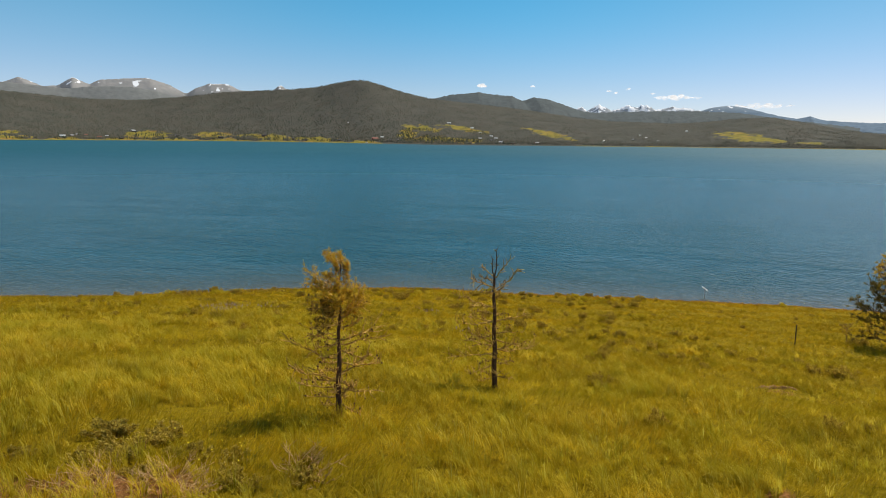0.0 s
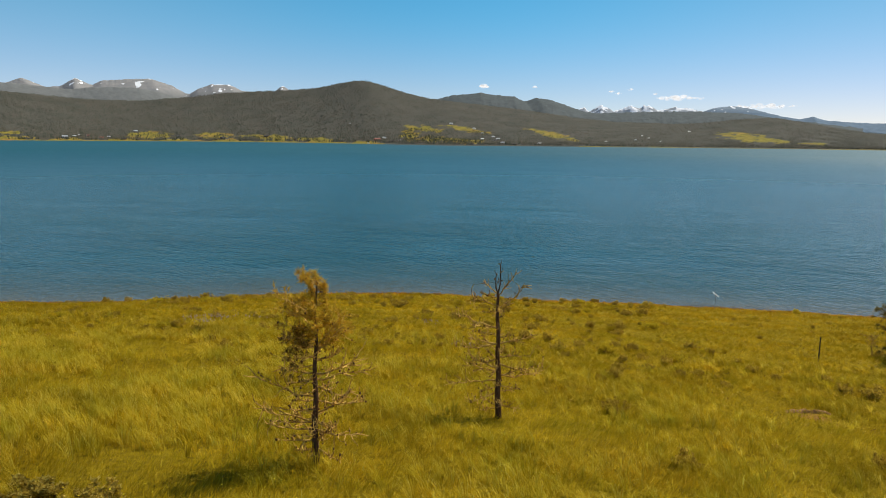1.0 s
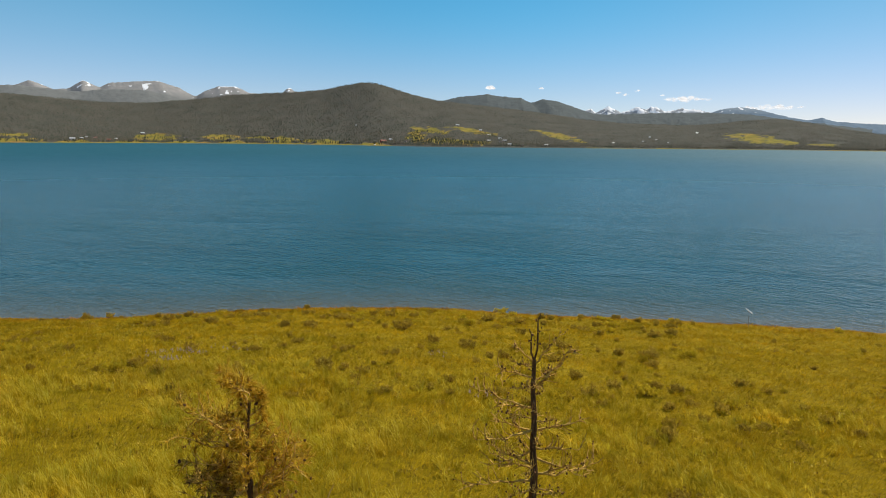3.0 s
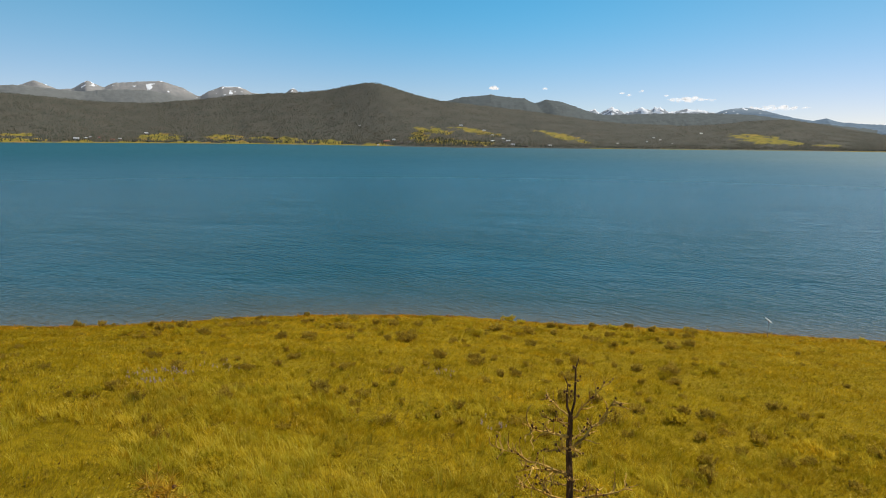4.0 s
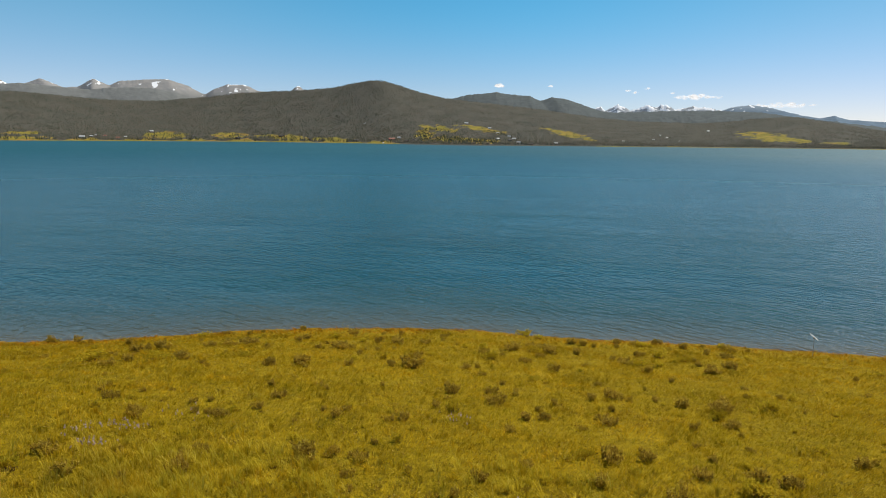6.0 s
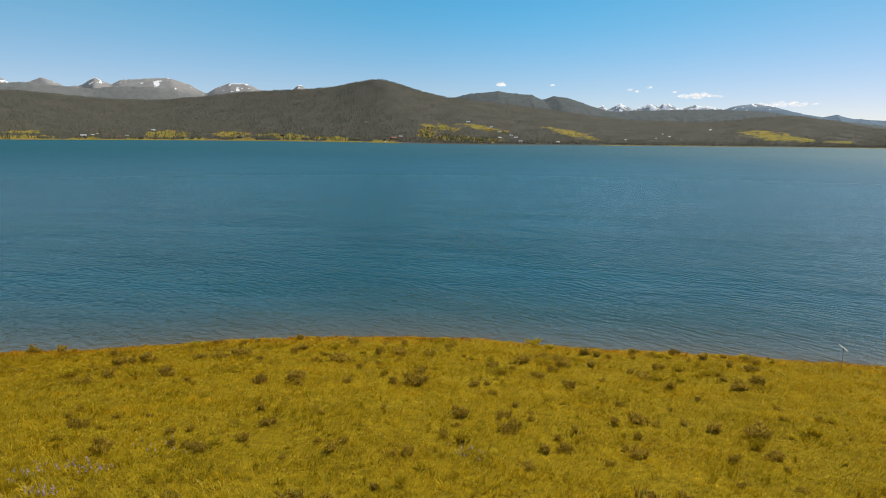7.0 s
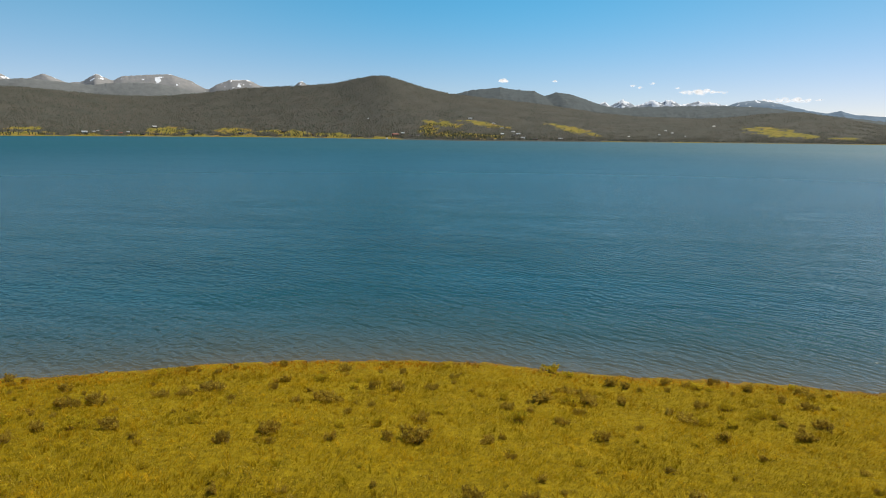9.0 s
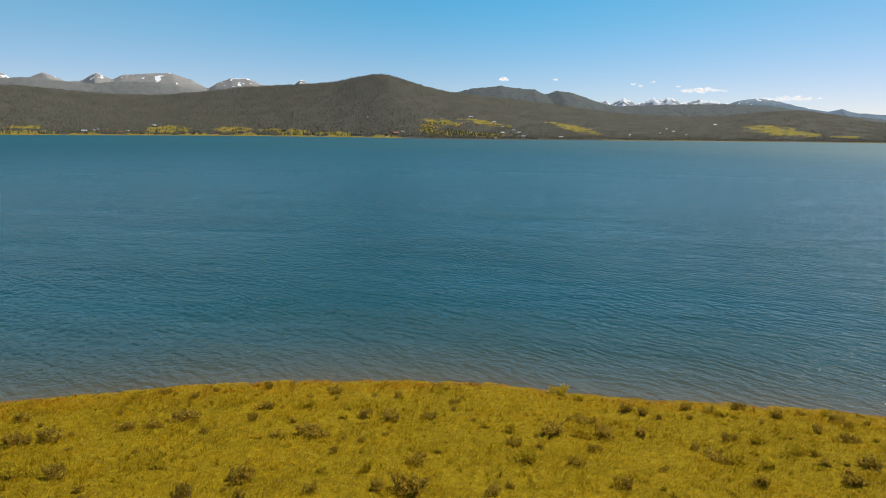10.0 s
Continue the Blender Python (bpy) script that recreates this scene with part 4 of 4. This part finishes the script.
# breadth, then x, y on the bank
STANDS = (
    (0.52, ((14.2, 21.3), (10.5, 22.6), (-6.0, 29.0), (0.5, 29.1), (-3.9, 31.7), (7.2, 32.1), (-7.2, 32.9), (9.8, 33.5), (5.6, 34.2), (-6.2, 34.2), (-12.1, 34.3), (-5.6, 34.5), (-4.2, 35.5), (-3.1, 35.6), (1.5, 35.6), (-1.7, 36.1), (-7.2, 36.6), (6.4, 36.6), (-10.8, 36.7), (-4.9, 36.7), (-4.1, 37.0), (-1.5, 37.1), (-0.8, 37.3), (3.5, 37.5), (-15.0, 38.4), (7.3, 38.8), (-2.5, 39.0), (-8.8, 39.5), (11.3, 39.8), (12.7, 40.1), (-3.8, 41.7), (10.2, 42.9), (9.1, 43.3), (-3.7, 45.2), (-12.1, 45.4), (-10.4, 45.8), (-6.6, 46.0), (-12.6, 46.8), (-11.9, 47.1), (-15.7, 47.3), (-17.8, 48.7), (-16.0, 49.0), (3.0, 49.2), (-0.2, 49.9), (-18.2, 50.2))),
    (0.52, ((-1.3, 50.4), (-7.4, 50.9), (10.5, 51.5), (2.1, 52.2), (10.1, 54.5), (-10.4, 58.4), (-14.8, 61.0), (2.5, 67.1), (18.2, 67.2), (-0.9, 72.1))),
    (0.73, ((5.0, 29.4), (-9.8, 32.3), (13.5, 33.7), (8.4, 33.9), (10.6, 34.0), (12.1, 35.5), (-2.2, 35.7), (13.1, 36.2), (14.6, 36.6), (10.7, 36.6), (2.1, 36.7), (-12.6, 36.7), (1.0, 36.9), (-15.3, 37.2), (16.5, 37.5), (9.7, 38.1), (5.0, 38.5), (-0.2, 38.5), (11.0, 38.7), (4.0, 39.2), (14.4, 39.6), (-9.5, 39.8), (-4.2, 40.1), (-5.2, 40.3), (-3.1, 41.9), (16.3, 42.8), (-10.7, 44.8), (-5.8, 44.8), (-16.0, 45.1), (-14.5, 45.2), (-11.3, 45.4), (-3.2, 45.6), (14.9, 46.1), (-9.7, 46.4), (-16.5, 47.0), (2.4, 47.6), (-14.3, 47.7), (10.2, 48.4), (-9.3, 48.7), (3.9, 50.6), (-17.5, 50.7), (6.9, 50.9), (1.0, 52.5), (6.4, 52.8))),
    (0.73, ((14.8, 53.1), (8.4, 53.4), (-7.7, 58.9), (-5.2, 59.5), (-7.7, 61.5), (-7.8, 64.4), (8.2, 64.9), (-23.0, 64.9), (-2.8, 65.4), (16.8, 66.9), (-11.3, 66.9), (17.0, 68.2), (-0.2, 70.8), (-33.4, 75.6), (-19.3, 76.4), (-18.9, 79.1), (-2.8, 80.3))),
    (0.97, ((6.4, 19.6), (12.9, 21.4), (6.1, 25.9), (-6.9, 29.5), (8.1, 32.7), (19.0, 33.4), (-2.7, 36.2), (-14.8, 37.3), (-9.6, 37.7), (12.2, 38.4), (-14.6, 38.9), (13.3, 39.4), (11.2, 40.9), (8.1, 41.3), (10.2, 41.7), (3.7, 42.3), (6.3, 42.8), (-14.1, 44.2), (15.7, 44.4), (-0.9, 47.7), (3.3, 48.0), (6.1, 48.0), (12.4, 49.7), (12.2, 51.1), (-1.3, 52.2), (7.5, 53.3), (11.4, 53.5), (19.0, 57.0), (-12.2, 57.9), (-22.0, 59.7), (-0.4, 60.0), (-5.9, 61.6), (5.5, 62.2), (3.9, 64.7), (-24.4, 65.4), (13.9, 66.5), (5.3, 67.2), (1.1, 67.2), (11.0, 69.2), (1.0, 69.5), (-13.5, 69.8), (13.6, 70.8), (8.8, 71.0), (-8.5, 71.3), (-7.3, 72.0))),
    (0.97, ((-3.6, 72.2), (19.8, 73.6), (37.7, 73.7), (22.6, 74.9), (-2.1, 75.8), (10.2, 76.0), (15.3, 76.5), (19.2, 77.3), (14.8, 77.4), (-6.1, 77.5), (22.9, 78.0), (13.5, 78.0), (-22.3, 78.6), (-15.2, 79.6), (6.6, 79.8))),
    (1.34, ((19.9, 32.9), (6.2, 38.5), (-6.1, 39.2), (9.4, 39.9), (5.0, 42.0), (1.1, 49.8), (13.4, 53.0), (16.0, 53.8), (13.4, 53.8), (-22.0, 56.9), (-18.6, 59.4), (-20.1, 59.7), (-10.9, 60.4), (-3.6, 63.2), (12.3, 63.5), (1.3, 64.3), (16.8, 64.6), (-23.9, 65.0), (-22.4, 65.1), (12.7, 67.1), (19.6, 67.1), (11.8, 67.6), (-19.8, 68.4), (16.0, 68.5), (-18.9, 68.9), (6.3, 70.3), (-27.3, 70.4), (15.2, 70.5), (21.0, 71.6), (-5.7, 71.6), (-13.8, 74.0), (-11.5, 74.1), (-37.4, 76.0), (-34.9, 76.1), (9.2, 76.6), (-23.8, 77.8), (17.4, 78.7), (-10.5, 79.3))),
    (1.94, ((28.7, 46.0), (-24.7, 59.3), (-4.0, 59.5), (-9.6, 67.4), (3.5, 69.1), (5.3, 70.2), (-17.6, 71.3), (5.7, 73.4), (22.5, 76.7), (5.2, 80.8))),
)
random.seed(77)
SHRUBS = [(x, y, w * random.uniform(0.78, 1.08)) for w, spots in STANDS for x, y in spots]
NAMED = len(SHRUBS)
for i in range(390):
    y = 33 + 48 * random.random() ** 1.6
    x = random.uniform(-0.62, 0.62) * (y + 6)
    if shore_y(np.array(x)) - y > 1.2 and all((x - a) ** 2 + (y - b) ** 2 > 0.8 for a, b, _ in SHRUBS):
        SHRUBS.append((x, y, random.uniform(0.28, 0.62)))
for i, (x, y, w) in enumerate(SHRUBS):
    k = KINDS[(i * 7 + i // 3) % 5] if i >= NAMED else KINDS[i % 4]
    m = Matrix.Translation((x, y, height(x, y))) @ Matrix.Rotation(i * 2.4, 4, "Z") @ Matrix.Diagonal((w * random.uniform(0.9, 1.2), w * random.uniform(0.7, 1.0), min(w, 1.1) * random.uniform(0.7, 1.0), 1))
    if i < 5:
        KINDS[i].matrix_basis = m
    else:
        ob = copy_thing(k, m)
        ob.matrix_basis = m


# ---- scrub and dry brush on the bare soil ----
def brush_pile(x, y, wide, seed):
    """A low tangle of bleached dead twigs."""
    random.seed(seed)
    ob = new("dry_brush")
    ob.location = (x, y, height(x, y))
    for i in range(16):
        bm = bmesh.new()
        h = i * 2.39996
        pts = rod(Vector((random.uniform(-0.3, 0.3) * wide, random.uniform(-0.2, 0.2) * wide, -0.03)), h, random.uniform(0.2, 0.9), random.uniform(0.35, 0.7) * wide, random.uniform(-0.7, 0.3), 5, 0.14)
        tube(bm, pts, [0.012, 0.011, 0.009, 0.007, 0.005, 0.003], 4, False)
        for q in range(4):
            tp = rod(pts[random.randint(1, 4)], h + random.uniform(-1.2, 1.2), random.uniform(0.0, 1.0), 0.22 * wide, 0.2, 3, 0.15)
            tube(bm, tp, [0.006, 0.005, 0.004, 0.002], 3, False)
        part("twig", bm, M_DRIFT, ob)
    return tagged(ob, "tangle of bleached dry twigs on reddish soil", "dry brush", group="dry brush")


for i, (x, y, w) in enumerate(((-6.5, 11.9, 1.1), (-4.9, 11.7, 1.3), (-5.3, 12.3, 0.9), (-6.9, 11.5, 0.9), (-4.5, 11.5, 0.9), (-2.7, 12.9, 1.2), (-2.4, 12.4, 0.8), (-6.0, 11.3, 0.8), (-5.5, 11.5, 0.8))):
    brush_pile(x, y, w, 60 + i)
scrub = [shrub("scrub_bush", s, M_SCRUB, 62, "dense grey-olive scrub bush on reddish soil", "shrub") for s in (41, 42)]
SCRUB = ((-7.4, 14.4, 1.2, 0.5), (-6.3, 14.3, 1.1, 0.5), (-6.7, 13.5, 1.2, 0.5), (-5.4, 13.6, 1.0, 0.45), (-4.3, 13.4, 0.9, 0.45), (-7.0, 12.9, 0.9, 0.7), (-6.4, 12.8, 0.8, 0.7), (-4.1, 12.0, 0.8, 0.6), (-3.6, 11.9, 0.7, 0.6), (-5.7, 12.1, 0.8, 0.4), (-2.7, 12.4, 0.9, 0.5), (-2.6, 13.3, 0.8, 0.5), (-8.7, 13.2, 0.7, 0.6))
for i, (x, y, w, h) in enumerate(SCRUB):
    m = Matrix.Translation((x, y, height(x, y))) @ Matrix.Rotation(i * 2.1, 4, "Z") @ Matrix.Diagonal((w, w * 0.85, h * w, 1))
    if i < 2:
        scrub[i].matrix_basis = m
    else:
        ob = copy_thing(scrub[i % 2], m)
        ob.matrix_basis = m


# ---- grass ----
def blades(name, n, seed, y0, y1, tall, wide, lean, material, label, near_more=0.0, clump=0):
    """Single bent blades over a stretch of the bank, leaning with the wind."""
    rng = np.random.default_rng(seed)
    y = y0 + (y1 - y0) * rng.uniform(0, 1, n) ** (1 + near_more)
    x = rng.uniform(-1, 1, n) * (0.74 * y + 2.5)
    if clump:
        x = x + rng.normal(0, 0.01, n)
        c = rng.integers(0, n // clump, n)
        x, y = x[c] + rng.normal(0, 0.07, n), y[c] + rng.normal(0, 0.07, n)
    s = shore_y(x) - y
    b = sum(np.exp(-((x - a) ** 2 + (y - d) ** 2) / (w * w)) for a, d, w in BARE)
    ok = (s > -0.1 + rng.uniform(0, 1, n) ** 2 * 0.6) & (rng.uniform(0, 1, n) > b * 1.1)
    x, y, s = x[ok], y[ok], s[ok]
    n = len(x)
    z = land(x, y) - 0.02
    drift = fbm(x, y, 9.0, 3, 3.0)
    h = tall * rng.uniform(0.5, 1.3, n) * (1 + 0.35 * drift) * np.clip(0.45 + s / 6, 0.45, 1)
    wd = wide * rng.uniform(0.7, 1.3, n) * (0.6 + 0.011 * y)
    th = rng.normal(lean + 0.9 * fbm(x, y, 6.0, 2, 8.0), 0.8, n)
    bend = h * np.abs(rng.normal(1.0, 0.5, n))
    face = rng.uniform(0, np.pi, n)
    ax, ay = np.cos(face) * wd, np.sin(face) * wd
    mx, my, mz = x + np.cos(th) * bend * 0.32, y + np.sin(th) * bend * 0.32, z + h * 0.55
    tx, ty, tz = x + np.cos(th) * bend, y + np.sin(th) * bend, z + h * 0.85
    v = np.stack([np.stack([x - ax, y - ay, z], -1), np.stack([x + ax, y + ay, z], -1), np.stack([mx + ax * 0.7, my + ay * 0.7, mz], -1), np.stack([mx - ax * 0.7, my - ay * 0.7, mz], -1), np.stack([tx, ty, tz], -1)], 1)
    i = np.arange(n)[:, None] * 5
    me = fast_mesh(name, v.reshape(-1, 3), i + np.array([[0, 1, 2, 3]]), i + np.array([[3, 2, 4]]))
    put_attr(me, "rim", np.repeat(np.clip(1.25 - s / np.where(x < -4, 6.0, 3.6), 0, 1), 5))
    put_attr(me, "shoreward", np.repeat(np.clip(1.15 - s / 48.0, 0, 1), 5))
    me.materials.append(material)
    tagged(new(name, me), label, "grass", kind="stuff")


def tussocks(name, n, per, seed, y0, y1, tall, wide, wind, material, label, spot=None):
    """Tufts of longer grass: fans of arching blades out of one root."""
    rng = np.random.default_rng(seed)
    cy = y0 + (y1 - y0) * rng.uniform(0, 1, n)
    cx = rng.uniform(-1, 1, n) * (0.72 * cy + 2.0)
    if spot:
        cx, cy = rng.normal(spot[0], spot[2], n), rng.normal(spot[1], spot[3], n)
    thick = fbm(cx, cy, 13.0, 4, 1.0)
    ok = (shore_y(cx) - cy > 0.8) & (thick + rng.normal(0, 0.35, n) > -0.1)
    cx, cy = cx[ok], cy[ok]
    n = len(cx)
    size = rng.uniform(0.6, 1.25, n)
    x, y, size = np.repeat(cx, per), np.repeat(cy, per), np.repeat(size, per)
    way = np.repeat(wind + rng.normal(0, 0.7, n), per)
    n = len(x)
    th = rng.uniform(0, 2 * np.pi, n)
    x, y = x + np.cos(th) * 0.05 * size, y + np.sin(th) * 0.05 * size
    z = land(x, y) - 0.02
    h = tall * size * rng.uniform(0.55, 1.15, n)
    out = rng.uniform(0.1, 0.55, n) * h
    dx, dy = np.cos(th) * out + np.cos(way) * h * 0.7, np.sin(th) * out + np.sin(way) * h * 0.7
    wd = wide * rng.uniform(0.6, 1.3, n) * (0.6 + 0.011 * y)
    ln = np.hypot(dx, dy) + 1e-6
    ax, ay = -dy / ln * wd, dx / ln * wd
    p = []
    for f, up, w in ((0.0, 0.0, 1.0), (0.32, 0.60, 0.8), (0.70, 0.82, 0.55)):
        bx, by, bz = x + dx * f, y + dy * f, z + h * up
        p += [np.stack([bx - ax * w, by - ay * w, bz], -1), np.stack([bx + ax * w, by + ay * w, bz], -1)]
    p.append(np.stack([x + dx * 1.15, y + dy * 1.15, z + h * 0.74], -1))
    v = np.stack(p, 1)
    i = np.arange(n)[:, None] * 7
    quads = np.concatenate([i + np.array([[0, 1, 3, 2]]), i + np.array([[2, 3, 5, 4]])])
    me = fast_mesh(name, v.reshape(-1, 3), quads, i + np.array([[4, 5, 6]]))
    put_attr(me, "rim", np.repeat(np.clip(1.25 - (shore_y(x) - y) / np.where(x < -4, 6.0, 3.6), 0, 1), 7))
    put_attr(me, "shoreward", np.repeat(np.clip(1.15 - (shore_y(x) - y) / 48.0, 0, 1), 7))
    me.materials.append(material)
    tagged(new(name, me), label, "grass", kind="stuff")


blades("grass", 230000, 11, 9, 36, 0.28, 0.0065, -0.3, M_GRASS, "tall olive-yellow meadow grass bent by the wind")
blades("grass", 290000, 12, 34, 84.5, 0.23, 0.0105, -0.3, M_GRASS, "olive-yellow meadow grass running down to the shore")
tussocks("grass_tussocks", 4600, 22, 15, 9, 40, 0.36, 0.0058, 2.6, M_GRASS, "arching tufts of yellow-green grass")
tussocks("grass_tussocks", 8500, 12, 16, 36, 84, 0.30, 0.0085, 2.6, M_GRASS, "arching tufts of yellow-green grass")
tussocks("dry_tussocks", 6400, 16, 17, 9, 40, 0.48, 0.0068, 2.6, M_STRAW, "tufts of straw-coloured dry grass")
tussocks("dry_tussocks", 700, 9, 18, 36, 82, 0.32, 0.0080, 2.6, M_STRAW, "tufts of straw-coloured dry grass")
tussocks("dry_tussocks", 7600, 13, 19, 9, 40, 0.40, 0.0058, 2.6, M_STRAW, "drift of pale dry grass on the slope", spot=(-13.5, 27.0, 6.5, 6.5))
tussocks("dry_tussocks", 110, 44, 20, 9, 40, 0.55, 0.0060, 2.6, M_STRAW, "large pale tussocks of dry grass", spot=(7.5, 14.6, 0.95, 0.3))
tussocks("dry_tussocks", 50, 34, 21, 9, 40, 0.40, 0.0060, 2.6, M_STRAW, "pale dry grass round the bare earth", spot=(15.05, 28.25, 0.8, 0.22))


# ---- low herbs ----
def herbs(name, n, per, seed, y0, y1, material, label):
    """Knee-low clumps of small broad leaves between the grass."""
    rng = np.random.default_rng(seed)
    cy = rng.uniform(y0, y1, n)
    cx = rng.uniform(-1, 1, n) * (0.68 * cy + 2.0)
    ok = (shore_y(cx) - cy > 1.0) & (fbm(cx, cy, 8.0, 4, 6.0) + rng.normal(0, 0.3, n) > 0.0)
    cx, cy = cx[ok], cy[ok]
    n = len(cx)
    size = np.repeat(rng.uniform(0.10, 0.34, n), per)
    x, y = np.repeat(cx, per), np.repeat(cy, per)
    n = len(x)
    d = rng.normal(0, 0.5, (n, 3))
    x, y = x + d[:, 0] * size * 1.3, y + d[:, 1] * size
    z = land(x, y) + np.abs(d[:, 2]) * size * 1.0 + 0.04
    a = rng.normal(0, 1, (n, 3))
    a[:, 2] = np.abs(a[:, 2]) + 0.3
    a /= np.linalg.norm(a, axis=1, keepdims=True)
    b = np.cross(a, rng.normal(0, 1, (n, 3)))
    b /= np.linalg.norm(b, axis=1, keepdims=True)
    ln = rng.uniform(0.05, 0.11, n)[:, None]
    c = np.stack([x, y, z], -1)
    v = np.stack([c, c + a * ln * 0.55 - b * ln * 0.26, c + a * ln, c + a * ln * 0.55 + b * ln * 0.26], 1)
    me = fast_mesh(name, v.reshape(-1, 3), np.arange(n)[:, None] * 4 + np.array([[0, 1, 2, 3]]))
    me.materials.append(material)
    tagged(new(name, me), label, "herbs", kind="stuff")


herbs("low_herbs", 8000, 16, 51, 26, 83, M_HERB, "low olive leafy herbs between the grass")
herbs("low_herbs", 3600, 16, 52, 26, 83, M_SAGE, "low brownish leafy herbs between the grass")


# ---- wild flowers ----
def flowers(name, spots, seed, material, label, size, tall, spike):
    rng = np.random.default_rng(seed)
    vs, qs = [], []
    for x, y, w, n in spots:
        for k in range(n):
            px, py = x + rng.normal(0, w), y + rng.normal(0, w)
            z = height(px, py) + tall * rng.uniform(0.7, 1.2)
            for j in range(spike):
                c = np.array((px + rng.normal(0, 0.01), py + rng.normal(0, 0.01), z + j * size * 1.2))
                t, s = rng.uniform(0, 6.3), size * rng.uniform(0.7, 1.2) * (1 - 0.5 * j / max(spike, 1))
                a = np.array((math.cos(t), math.sin(t), 0.2)) * s
                b = np.array((-math.sin(t), math.cos(t), 0.5)) * s
                o = len(vs)
                vs += [c - a - b, c + a - b, c + a + b, c - a + b]
                qs.append((o, o + 1, o + 2, o + 3))
    me = fast_mesh(name, np.array(vs), np.array(qs))
    me.materials.append(material)
    tagged(new(name, me), label, "flowers", kind="stuff")


random.seed(5)
gold = [(-6.3, 14.6, 0.5, 9), (-5.0, 13.8, 0.7, 9), (-4.5, 12.9, 0.4, 16), (-4.0, 15.0, 0.9, 6), (12.5, 26.5, 1.2, 9), (9.0, 17.0, 1.2, 7)]
for i in range(36):
    yy = random.uniform(28, 76)
    gold.append((random.uniform(-0.5, 0.5) * (yy + 5), yy, random.uniform(0.2, 0.6), random.randint(3, 10)))
flowers("yellow_flowers", gold, 3, M_YELLOW, "small yellow wild flowers scattered through the grass", 0.015, 0.36, 1)
flowers("lupins", ((-13.1, 39.3, 0.32, 30), (-13.0, 41.4, 0.35, 26), (-14.4, 41.1, 0.45, 20), (-12.2, 44.5, 0.7, 12), (-1.0, 46.0, 0.4, 16), (1.0, 35.5, 0.4, 12)), 4, M_LUPIN, "pale purple lupins in bloom", 0.028, 0.30, 4)
